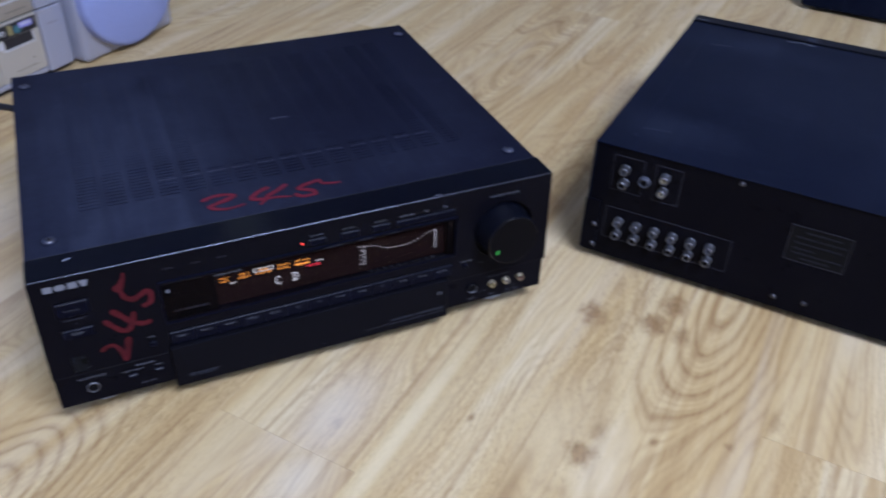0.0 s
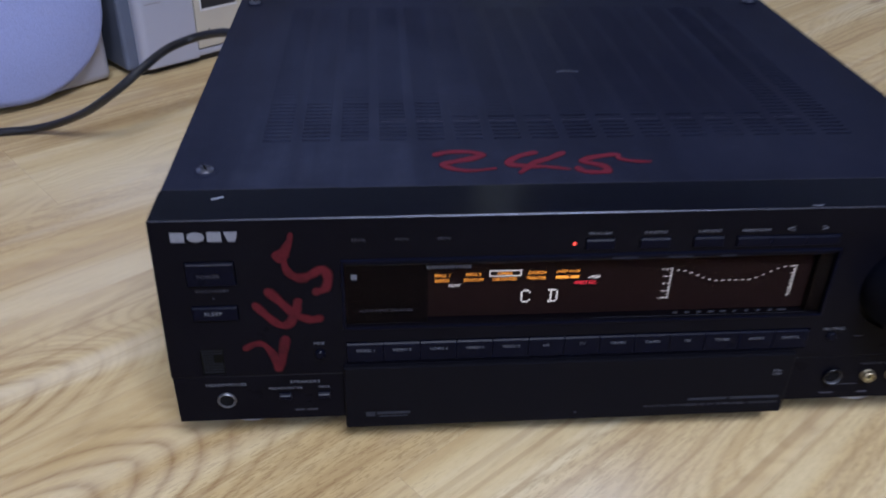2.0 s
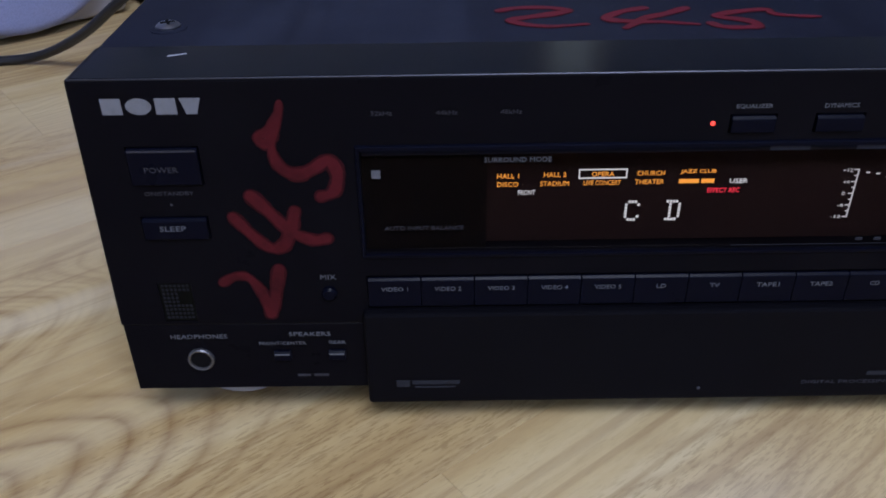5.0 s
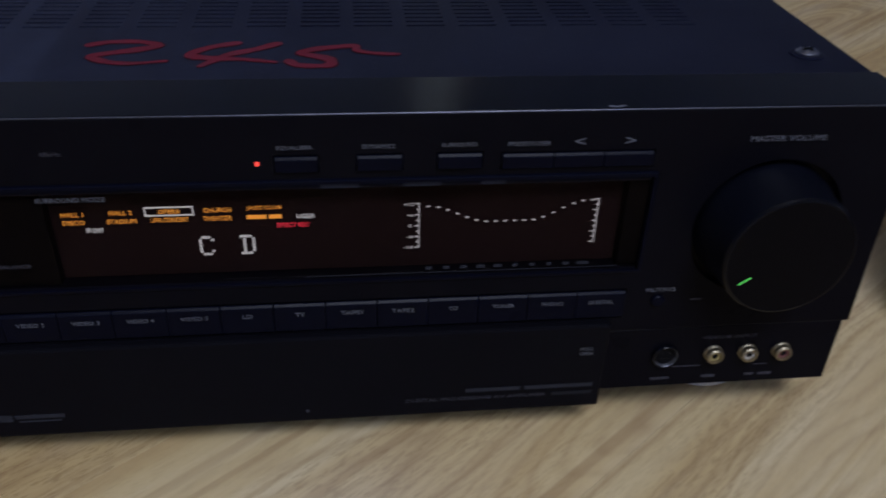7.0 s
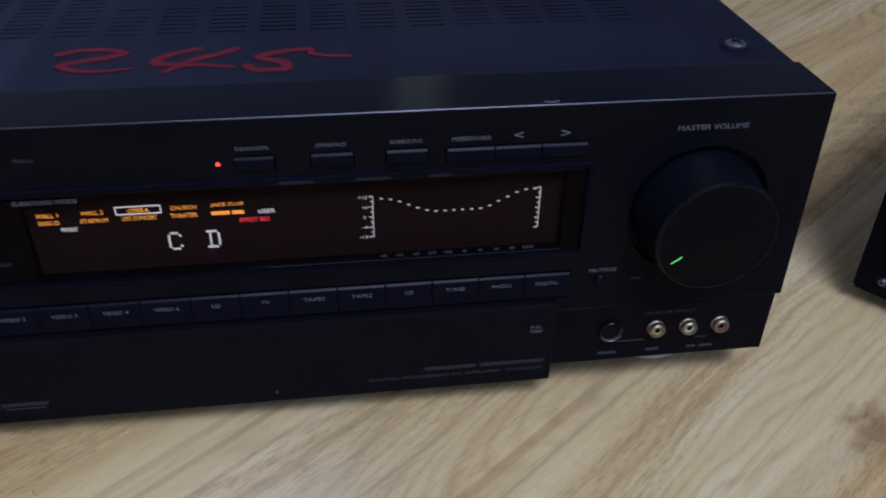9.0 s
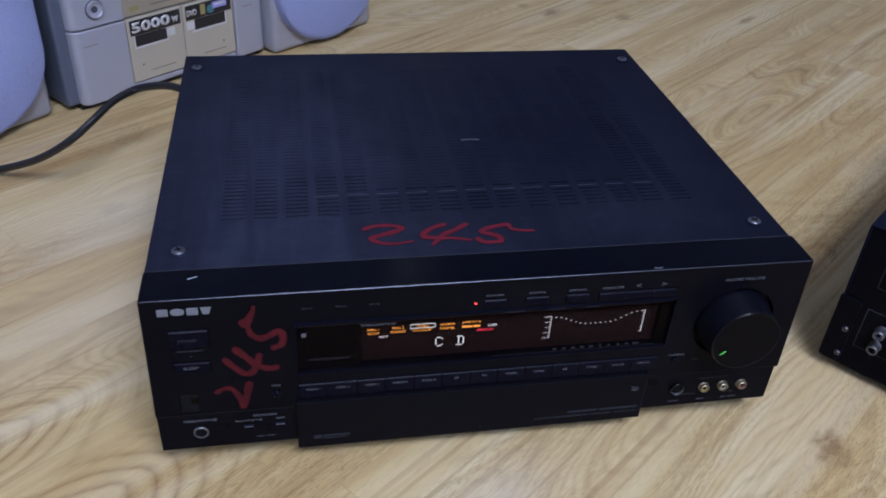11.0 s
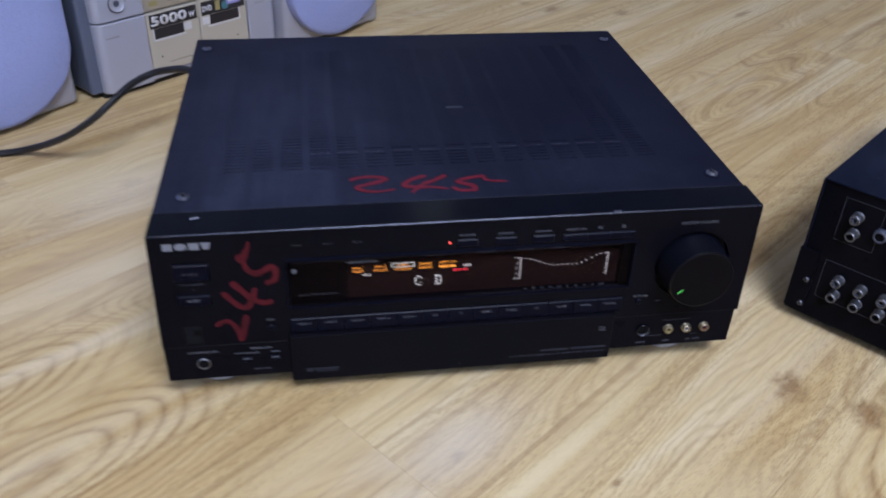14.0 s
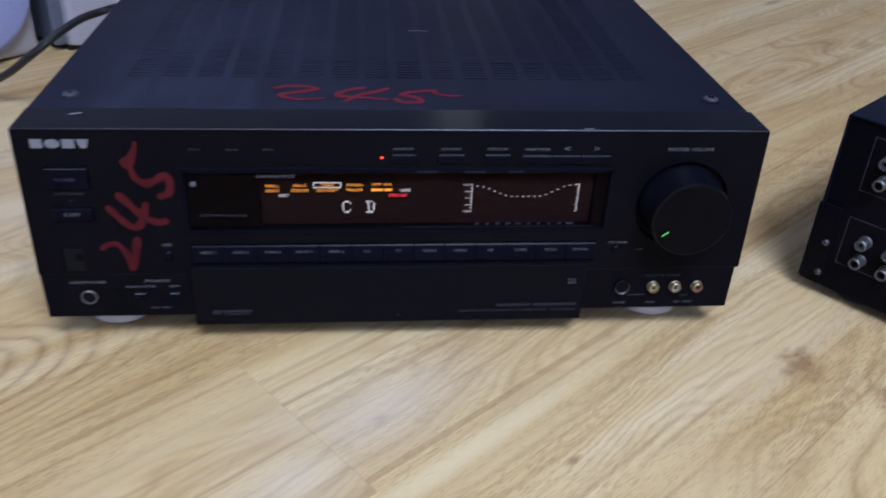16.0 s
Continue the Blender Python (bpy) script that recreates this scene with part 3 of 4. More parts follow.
# ---- the amplifier in the middle ----
amp = thing("amplifier", pose(0, 0, 0), "black audio-video amplifier, switched on, front marked with red paint", "amplifier")

pocket = [cuboid(*mm(88, 338, -5, 12, 81.5, 121)), cuboid(*mm(87.5, 335.5, -5, 6, 58, 72)),
          turned([(0.0288, -0.0045), (0.0292, 0.02)], on_face(385, 0, 97.5), 48),
          cuboid(*mm(12.5, 36.5, -5, 5, 109.5, 123.5)), cuboid(*mm(12.5, 35.5, -5, 5, 88.5, 97.5)),
          cuboid(*mm(206.5, 221.5, -5, 5, 125.5, 132)), cuboid(*mm(233.5, 249.5, -5, 5, 125.5, 132)), cuboid(*mm(260.5, 276.5, -5, 5, 125.5, 132)),
          cuboid(*mm(282.5, 336.5, -5, 5, 125, 131.5)), cuboid(*mm(12.8, 24.8, -5, 0.6, 53, 70))]
block = cuboid(*mm(-1.5, 430.5, 0, 30, 51, 146.4), 0.0009, 2)
for v in block.verts:
    v.co.x += (0.1464 - v.co.z) / 0.095 * (0.002 if v.co.x > 0.2 else -0.0025)
part("front_panel", carved(block, pocket), PANEL, amp, "black satin front panel")
part("lower_panel", carved(cuboid(*mm(-3.3, 430, 0.4, 30, 20.2, 50.9), 0.0002, 1), [turned([(0.0034, -0.02), (0.0034, 0.02)], on_face(23, 0, 35), 20)]), PANEL, amp)

part("panel_top", cuboid(*mm(0.2, 429.8, 0.8, 29.6, 146.2, 146.5), 0.0001, 1), TOP_GLOSS, amp, "glossy black top of the front panel")
# paler strip added for the light that the top edge catches
part("panel_edge", cuboid(*mm(-0.7, 429.7, -0.12, 0.5, 146.0, 146.55), 0.0002, 1), EDGE, amp, "thin glint strip along the edge of the front panel")

# sheet-metal cover with rows of cooling slots
xs, ys = [-0.7], [30.4]
for k in range(16):
    xs += [43 + 21.4 * k, 58.5 + 21.4 * k]
for k in range(49):
    ys += [84.6 + 5.0 * k, 86.2 + 5.0 * k]
xs.append(428.5), ys.append(368)
bm = bmesh.new()
grid = [[bm.verts.new((x / 1000, y / 1000, 0.146)) for x in xs] for y in ys]
for j in range(len(ys) - 1):
    for i in range(len(xs) - 1):
        if not (i % 2 == 1 and j % 2 == 1):
            bm.faces.new((grid[j][i], grid[j][i + 1], grid[j + 1][i + 1], grid[j + 1][i]))
rim = bmesh.ops.extrude_face_region(bm, geom=bm.faces[:])
for v in [g for g in rim["geom"] if isinstance(g, bmesh.types.BMVert)]:
    v.co.z = 0.1448
bmesh.ops.recalc_face_normals(bm, faces=bm.faces)
joined(bm, cuboid(*mm(-0.7, 0.7, 30.4, 368, 22, 144.9)))
joined(bm, cuboid(*mm(427.1, 428.5, 30.4, 368, 22, 144.9)))
cover = part("top_cover", bm, COVER, amp, "dusty black sheet-metal cover with painted sheen and cooling slots")
part("chassis", cuboid(*mm(4, 426, 30.2, 366, 22, 118), 0.001), INSIDE, amp)
# sheets added close under the slots so that less shade shows in them
for x0, x1, y0, y1, z in ((150, 338, 120, 331, 145.85), (150, 258, 84, 108.6, 144.8), (40, 149, 140, 331, 145.75), (340, 382, 225, 331, 145.6)):
    part("inner_sheet", cuboid(*mm(x0, x1, y0, y1, z - 1.2, z)), COVER if z > 145.7 else BACKING, amp)
part("inner_bracket", cuboid(*mm(108, 362, 109, 113.0, 142.5, 145.5), 0.0004, 1), SLATE, amp, "steel bracket under the slots")
part("rear_panel", cuboid(*mm(0.8, 427, 366, 367.5, 22, 144.5)), PANEL, amp)
part("cover_lip", cuboid(*mm(-0.2, 428, 30.2, 30.7, 145.4, 146.12), 0.0002, 1), PRINT_DIM, amp, "thin pale edge where the cover meets the front")
for x, y in ((18, 50), (411.5, 49.5), (11, 340), (416, 341)):
    part("washer", turned([(0.0066, 0), (0.0066, 0.0004), (0.0055, 0.0006)], pose(x / 1000, y / 1000, 0.146), 24), COVER, amp)
    screw(amp, pose(x / 1000, y / 1000, 0.1466))
part("scratch", stroke([(226, 186), (232, 187), (240, 186)], 0.0012, 0.0002, pose(0, 0, 0.146)), PRINT, amp, "bare scratch in the paint")
part("scratch", stroke([(26, 20), (31, 22)], 0.0009, 0.0002, pose(0, 0, 0.1464)), LOGO, amp, "bare scratch in the paint")
part("scratch", stroke([(319, 2.6), (321.5, 2.0), (324, 2.9)], 0.0011, 0.0003, pose(0, 0, 0.1463)), PRINT, amp, "chip on the panel edge")

for x, y in ((30, 41), (390.5, 40), (30, 325), (390.5, 325)):
    f = part("foot", turned([(0.019, 0.0), (0.0205, 0.001), (0.0205, 0.006), (0.018, 0.007), (0.017, 0.0225)], pose(x / 1000, y / 1000, 0), 32), RUBBER, amp, "round foot with a grey ring", True)
    part("ring", turned([(0.0208, 0.0004), (0.0215, 0.0012), (0.0215, 0.0060), (0.0205, 0.0070)], pose(x / 1000, y / 1000, 0), 32), FOOT, f, "", True)

# red brush numbers on the cover and on the front
top_m = pose(0, 0, 0.1461)
for pts in ([(137, 65), (144, 68), (155, 68), (162, 64), (156, 60), (145, 56), (140, 53), (146, 48), (155, 46), (167, 48)],
            [(191, 66), (182, 62), (175, 55), (177, 52), (185, 50), (195, 49), (206, 46)], [(206, 65), (198, 59), (189, 54), (184, 48), (180, 43)],
            [(211, 47), (214, 43), (221, 42), (226, 43), (225, 49), (216, 54), (217, 57), (224, 60), (235, 62), (236, 57), (243, 54), (251, 53)]):
    st = part("painted_stroke", stroke(pts, 0.0048, 0.00003, top_m, (0.9, 1.15, 0.6)), PAINT_FILM, amp, "dull red brush stroke of a handwritten number")
    part("thick_paint", stroke(pts, 0.0037, 0.00016, top_m, (0.9, 1.15, 0.55)), PAINT_RED, st)
front_m = pose(0, -0.0001, 0, 90, 0, 0)
for pts, taper in (([(64.2, 138), (62.8, 131), (60, 124), (61.5, 116.5), (67, 112.8), (73, 115), (78, 118), (80.5, 113), (79, 106.5), (74.5, 104.5)], (0.45, 1.0, 0.95)),
                   ([(63.5, 135), (59.5, 129), (56, 126.2), (58.5, 124), (60.5, 127)], (0.4, 0.8, 0.9)),
                   ([(44, 97), (49, 90.5), (55, 84.5), (60, 85.5), (63, 92), (65, 99)], (0.85, 1.0, 1.0)), ([(51, 105), (57, 98), (63, 91), (70, 87.5), (75, 88)], (1.0, 1.0, 0.85)),
                   ([(36.5, 70), (41, 72.6), (46, 72), (50, 65), (52, 56)], (0.7, 0.8, 0.9)), ([(57, 75.5), (55, 66), (52.5, 56)], (0.9, 1.0, 0.9))):
    st = part("painted_stroke", stroke(pts, 0.0054, 0.00003, front_m, taper), PAINT_FILM, amp, "thin dull red brush stroke of a handwritten number")
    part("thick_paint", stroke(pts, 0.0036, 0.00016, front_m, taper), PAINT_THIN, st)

# maker's mark as four plain shapes
for x0, x1, cut in ((8.4, 14.8, 0.0), (25.4, 32.0, 0.0), (33.2, 39.8, 1.6)):
    bm = cuboid(*mm(x0, x1, -0.15, 0.1, 134.7, 140.1))
    for v in bm.verts:
        if v.co.z < 0.137:
            v.co.x += cut / 1000 * (1 if v.co.x < (x0 + x1) / 2000 else -1)
    part("badge_shape", bm, BADGE, amp)
part("badge_shape", turned([(0.0029, 0.0), (0.0029, 0.00015), (0, 0.00015)], Matrix.LocRotScale(Vector(mm(20.1, 0, 137.4)), Euler((radians(90), 0, 0)), (1.4, 0.95, 1.0)), 32), BADGE, amp)

# left-hand group
power = key(amp, "power_button", 13, 36, 110, 123, BUTTON)
# highlight of the button's upper edge, painted as a pale bar
bar(amp, "highlight_edge", 13.5, 35.5, 122.0, 122.6, PRINT_DIM, y=-1.2)
words(amp, "POWER", 23.4, 115.6, 2.0, 11, PRINT_DIM, y=-1.2)
words(amp, "ON/STANDBY", 24, 106.3, 1.5, 16.5, PRINT_DIM)
bar(amp, "standby_light", 23.6, 24.6, 101.6, 102.4, PRINT_DIM)
key(amp, "sleep_button", 13, 35, 89, 97, BUTTON)
words(amp, "SLEEP", 23.2, 93.3, 2.0, 9, y=-1.2)
sensor = bar(amp, "remote_sensor", 13, 24.6, 53.2, 69.8, surface("sensor_window", (0.0025, 0.003, 0.003), 0.3, bump=0, spec=0.05), y=0.5, label="dark perforated remote sensor window")
for i in range(7):
    for j in range(9):
        if not (i > 3 and 3 < j < 7):
            bar(sensor, "grid_dot", 13.9 + 1.5 * i, 14.8 + 1.5 * i, 54.2 + 1.75 * j, 55.2 + 1.75 * j, PRINT_FAINT, y=0.35)
words(amp, "HEADPHONES", 23.8, 45.8, 1.9, 21)
jack = part("headphone_jack", turned([(0.0050, 0), (0.0050, 0.0010), (0.0046, 0.0015), (0.0040, 0.0013), (0.0038, 0.0002)], on_face(23, 0.4, 35), 28), TIN, amp, "chrome ring of the headphone socket", True)
part("bore", turned([(0.0038, 0.0002), (0.0038, 0.0007), (0, 0.0007)], on_face(23, 0.4, 35), 20), INSIDE, jack)
words(amp, "MIX", 74, 71.8, 1.9, 5.6)
part("mix_button", turned([(0.0028, 0), (0.0028, 0.0012), (0.0020, 0.0020), (0, 0.0020)], on_face(74, 0, 65), 20), BUTTON, amp, "", True)
words(amp, "SPEAKERS", 65, 46.4, 1.8, 15.5)
words(amp, "FRONT/CENTER", 54.5, 42.2, 1.4, 17.5)
words(amp, "REAR", 75, 42.4, 1.4, 6)
for x in (54, 74.5):
    key(amp, "speaker_button", x - 3.2, x + 3.2, 34.6, 38.6, BUTTON)
    # pale bar paints the highlight on the button cap
    bar(amp, "highlight_edge", x - 2.8, x + 2.8, 37.2, 37.8, PRINT, y=-1.2)
bar(amp, "unreadable_print", 58.5, 63.5, 25.6, 26.8, PRINT_DIM, y=0.4)
bar(amp, "unreadable_print", 64.8, 70.5, 25.6, 26.8, PRINT_DIM, y=0.4)

# upper row
for x, s in ((96, "32kHz"), (116.7, "44kHz"), (137, "48kHz")):
    words(amp, s, x, 134, 1.5, 6.8, PRINT_DIM)
part("standby_led", turned([(0.0008, 0), (0.0007, 0.0005), (0, 0.0007)], on_face(201.3, 0, 129), 16), LED_RED, amp, "glowing red indicator")
for x0, x1, s, w in ((207, 221, "EQUALIZER", 11.5), (234, 249, "DYNAMICS", 10.8), (261, 276, "SURROUND", 11.6)):
    key(amp, "mode_button", x0, x1, 126, 131.5, BUTTON)
    words(amp, s, (x0 + x1) / 2 - 0.3, 134.6, 1.5, w)
for x0, x1 in ((283, 300.6), (300.8, 318.2), (318.4, 336)):
    key(amp, "preset_button", x0, x1, 125.6, 131, BUTTON)
words(amp, "PRESET/USER", 292, 134.5, 1.5, 14.5)
words(amp, "<", 309.5, 135, 2.6, 3.6)
words(amp, ">", 327, 135, 2.6, 3.6)

# display window
part("display_filter", cuboid(*mm(129.9, 330.1, 6.4, 11.9, 82, 120.5)), DISPLAY, amp, "dark red-brown display filter")
part("display_surround", cuboid(*mm(88.2, 129.8, 2.3, 11.9, 82, 120.5)), DISPLAY_END, amp)
part("display_surround", cuboid(*mm(330.2, 337.8, 2.3, 11.9, 82, 120.5)), DISPLAY_END, amp)
pane = part("display_pane", cuboid(*mm(88.3, 337.7, 0.6, 2.2, 81.8, 118.6), 0.0002, 1), SMOKE, amp, "smoked clear display window")
pane.visible_shadow = False
part("window_trim", cuboid(*mm(88.2, 337.8, 0.3, 3, 118.7, 120.9), 0.0008), BUTTON, amp, "bevelled blue-black strip over the window")
frame_bm = carved(cuboid(*mm(86.6, 339.4, -0.9, 2.0, 79.6, 122.9), 0.0007, 2), [cuboid(*mm(88.1, 337.9, -3, 6, 81.3, 121.2))])
part("window_frame", frame_bm, BUTTON, amp, "raised bevelled rim round the display window")
for x0, x1 in ((221.5, 234.5), (249.5, 262.5), (276.5, 285)):
    bar(amp, "unreadable_print", x0, x1, 119.2, 120.6, STRIP_PRINT, y=0.3)
bar(amp, "front_icon", 91.6, 94.6, 110.6, 113.6, PRINT, y=0.5)
words(amp, "AUTO INPUT BALANCE", 108.5, 91.3, 1.5, 27, PRINT_DIM, y=0.5)
words(amp, "SURROUND MODE", 139.8, 116.9, 1.7, 22, PRINT, y=0.5)
GLOW_Y = 6.3
for s, x, z, w, mat in (("HALL 1", 136.7, 106.3, 7.4, AMBER), ("HALL 2", 152.6, 106.6, 7.6, AMBER), ("OPERA", 168.8, 106.6, 7.6, AMBER), ("CHURCH", 185, 106.7, 9.4, AMBER), ("JAZZ CLUB", 201, 107, 12, AMBER),
                        ("DISCO", 136.7, 103.1, 7.2, AMBER), ("STADIUM", 152.6, 103.2, 9.8, AMBER), ("LIVE CONCERT", 168.8, 103.3, 12.6, AMBER), ("THEATER", 184.8, 103.4, 9.8, AMBER),
                        ("USER", 215.2, 103.3, 6.2, PALE), ("FRONT", 143.2, 99.9, 5.8, PALE), ("EFFECT REC", 210.5, 99.8, 11.0, CRIMSON)):
    words(amp, s, x, z, 1.75, w, mat, y=GLOW_Y, label="glowing display word")
bar(amp, "lit_segment", 194.8, 201.6, 102.7, 104.2, AMBER, y=GLOW_Y)
bar(amp, "lit_segment", 202.4, 206.8, 102.7, 104.2, AMBER, y=GLOW_Y)
for x0, x1, z0, z1 in ((160.6, 177, 108.1, 108.5), (160.6, 177, 104.9, 105.3), (160.6, 161, 105.3, 108.1), (176.6, 177, 105.3, 108.1)):
    bar(amp, "selection_frame", x0, x1, z0, z1, PALE, y=GLOW_Y)
for x, rows in ((180, ("01110", "10001", "10000", "10000", "10000", "10001", "01110")), (194.2, ("11110", "01001", "01001", "01001", "01001", "01001", "11110"))):
    glyph = bmesh.new()
    for j, row in enumerate(rows):
        for i, on in enumerate(row):
            if on == "1":
                cx, cz = x + (i - 2) * 1.05, 92.1 + (3 - j) * 1.18
                cuboid(*mm(cx - 0.38, cx + 0.38, GLOW_Y - 0.15, GLOW_Y + 0.1, cz - 0.42, cz + 0.42), bm=glyph)
    part("lit_character", glyph, PALE, amp, "glowing dot-matrix letter")
for x, side in ((255.2, -1), (320.8, -1)):
    bar(amp, "scale_line", x - 0.18, x + 0.18, 88.4, 107.2, DIMPALE, y=GLOW_Y)
    for k in range(9):
        z = 88.6 + 2.3 * k
        bar(amp, "scale_tick", x - (1.6 if k % 2 == 0 else 1.0), x - 0.18, z - 0.16, z + 0.16, DIMPALE, y=GLOW_Y)
for s, z in (("+12", 106.8), ("+6", 102.3), ("0", 97.8), ("-6", 93.2), ("-12", 88.7)):
    words(amp, s, 252.0 - (0.6 if len(s) > 2 else 0), z, 1.2, 1.15 * len(s), DIMPALE, y=GLOW_Y)
for k in range(18):
    x = 258.5 + 60 * k / 17
    fall, rise = min(k / 6.2, 1.0), min(max((k - 10.5) / 6.0, 0.0), 1.0)
    z = 98.8 + 7.0 * (1 - fall * fall * (3 - 2 * fall)) + 7.8 * rise * rise * (3 - 2 * rise)
    bar(amp, "curve_segment", x - 0.62, x + 0.62, z - 0.24, z + 0.24, DIMPALE, y=GLOW_Y)
for k, w in enumerate((2.4, 2.4, 2.4, 3.2, 3.2, 1.8, 1.8, 1.8, 2.2, 4.6)):
    x = 259 + 6.4 * k
    bar(amp, "frequency_mark", x - w / 2, x + w / 2, 84.0, 85.2, FLAP_PRINT, y=0.5)
bar(amp, "window_line", 215, 330, 82.5, 82.8, PRINT_FAINT, y=0.5)

for ob in amp.children:
    if ob.data.materials[0] in (AMBER, PALE, DIMPALE, CRIMSON):
        ob.location = (0.0005, 0, 0.0015)

# source buttons and flap
for k, s in enumerate(("VIDEO 1", "VIDEO 2", "VIDEO 3", "VIDEO 4", "VIDEO 5", "LD", "TV", "TAPE1", "TAPE2", "CD", "TUNER", "PHONO", "DIGITAL")):
    x0 = 87.9 + 19.04 * k
    b = key(amp, "source_button", x0, x0 + 18.85, 59.0, 71.0, BUTTON, y0=-0.8)
    w = {2: 3.4, 5: 8.2, 7: 9.6}[len(s) if len(s) > 2 else 2]
    part("lettering", text_bm(s, 0.0017, w / 1000, upright(x0 + 9.5, -0.8, 66.6)), PRINT, b)
flap = part("flap", cuboid(*mm(85.5, 331, -3.4, 9, 14.5, 57), 0.0012), FLAP, amp, "dark hinged flap over hidden controls")
words(flap, "PULL", 329 - 6.5, 45.6, 1.5, 5.2, y=-3.4)
words(flap, "OPEN", 329 - 6.5, 43.2, 1.5, 5.2, y=-3.4)
words(flap, "DIGITAL PROCESSING AV AMPLIFIER", 279.5, 22.6, 1.6, 57, PRINT_DIM, y=-3.4)
bar(flap, "model_mark", 310.5, 327, 21.8, 23.4, PRINT_FAINT, y=-3.4)
bar(flap, "unreadable_print", 275, 297, 25.8, 27.6, FLAP_PRINT, y=-3.4)
bar(flap, "unreadable_print", 299, 327, 25.8, 27.6, FLAP_PRINT, y=-3.4)
bar(flap, "trade_mark", 96.5, 101.5, 22.9, 26.1, FLAP_PRINT, y=-3.4)
bar(flap, "trade_mark", 102.5, 120.5, 24.1, 25.9, FLAP_PRINT, y=-3.4)
bar(flap, "trade_mark", 103.5, 119, 22.3, 23.1, FLAP_PRINT, y=-3.4)
part("latch_dot", turned([(0.0008, 0), (0.0006, 0.0005), (0, 0.0005)], on_face(212, -3.4, 20.2), 12), PRINT_DIM, flap)

# volume knob
words(amp, "MASTER VOLUME", 384.2, 134.6, 2.1, 28)
knob = part("volume_knob", turned([(0.0262, -0.004), (0.0262, 0.001), (0.0252, 0.003), (0.0244, 0.018), (0.0240, 0.0196), (0.0229, 0.0201)], on_face(385, 0, 97.5), 72), KNOB_SIDE, amp, "large round black volume knob", True)
part("knob_face", turned([(0.0230, 0.0198), (0.0230, 0.0204), (0.0, 0.0204)], on_face(385, 0, 97.5), 72), KNOB, knob, "flat matt black face")
bm = cuboid(*mm(-2.5, 2.5, -0.25, 0.15, -0.27, 0.27), 0.0001, 1)
bmesh.ops.transform(bm, matrix=pose(0.3702, -0.0204, 0.0884, 0, -36, 0), verts=bm.verts)
part("rim", turned([(0.02400, 0.0190), (0.02425, 0.0196), (0.02370, 0.0204), (0.02300, 0.0206), (0.02290, 0.0202)], on_face(385, 0, 97.5), 72), KNOB_RIM, knob, "thin rounded rim of the knob", True)
part("pointer_light", bm, LED_GREEN, knob, "glowing green pointer line")
words(amp, "MUTING", 349.2, 70.8, 1.8, 11.5)
part("muting_button", turned([(0.0026, 0), (0.0026, 0.001), (0.002, 0.0016), (0, 0.0016)], on_face(348.5, 0, 66), 18), BUTTON, amp, "", True)
bar(amp, "level_mark", 362, 366.5, 65.2, 65.9, PRINT_DIM)
bar(amp, "level_mark", 403, 407.5, 65.2, 65.9, PRINT_DIM)
words(amp, "VIDEO", 376, 45.3, 1.6, 9.5, PRINT_DIM, y=0.4)
bar(amp, "unreadable_print", 382, 383.6, 44.6, 46, PRINT_DIM, y=0.4)
words(amp, "INPUT", 390.2, 45.3, 1.6, 9.5, PRINT_DIM, y=0.4)
svid = part("round_socket", turned([(0.0056, 0), (0.0056, 0.0018), (0.0053, 0.0022), (0.0048, 0.0021), (0.0047, 0.0)], on_face(357, 0.4, 37.2), 28, False), KNOB_RIM, amp, "chrome-lined round socket", True)
part("lining", turned([(0.0048, 0.0020), (0.0046, 0.0018), (0.0044, 0.0001), (0.0048, 0.0001)], on_face(357, 0.4, 37.2), 28, False), TIN, svid, "thin metal lining", True)
part("bore", turned([(0.0043, 0.0001), (0.0043, 0.0006), (0, 0.0006)], on_face(357, 0.4, 37.2), 20), INSIDE, svid)
for x, z in ((355.2, 38.4), (358.8, 38.4), (355.9, 35.9), (358.1, 35.9)):
    part("contact_hole", turned([(0.0005, 0.0005), (0.0005, 0.0008), (0.0003, 0.0008)], on_face(x, 0.4, z), 10), KNOB_RIM, svid)
phono_socket(amp, 377.6, 37.1, GOLD, YELLOW, y=0.4, out=3.6, r=3.6, label="gold phono socket with a yellow insert")
phono_socket(amp, 392.3, 37.1, GOLD, WHITE, y=0.4, out=3.6, r=3.6, label="gold phono socket with a white insert")
phono_socket(amp, 407, 37.0, GOLD, RED, y=0.4, out=3.6, r=3.6, label="gold phono socket with a red insert")
for x, w in ((357, 8), (378, 6), (396, 4), (403, 6)):
    bar(amp, "unreadable_print", x - w / 2, x + w / 2, 23.8, 25.1, PRINT_DIM, y=0.4)
bar(amp, "print_line", 361.0, 373.2, 30.3, 30.8, PRINT_DIM, y=0.4)
bar(amp, "print_line", 397, 402.6, 29.5, 29.9, PRINT_DIM, y=0.4)

# ---- power cord out of the back of the amplifier ----
cord = thing("power_cord", pose(-0.25, 0.41, 0), "black rubber power cord trailing over the wooden floor", "cable")
route = [(0.012, 0.366, 0.096), (-0.004, 0.380, 0.104), (-0.022, 0.396, 0.104), (-0.042, 0.413, 0.097), (-0.062, 0.420, 0.090), (-0.080, 0.400, 0.087), (-0.098, 0.374, 0.078), (-0.120, 0.366, 0.062),
         (-0.158, 0.385, 0.034), (-0.208, 0.414, 0.008), (-0.25, 0.413, 0.0040), (-0.32, 0.405, 0.0040), (-0.45, 0.385, 0.0040), (-0.65, 0.37, 0.0040)]
part("cord", tube([(x + 0.25, y - 0.41, z) for x, y, z in route], 0.0038), RUBBER, cord, "", True)

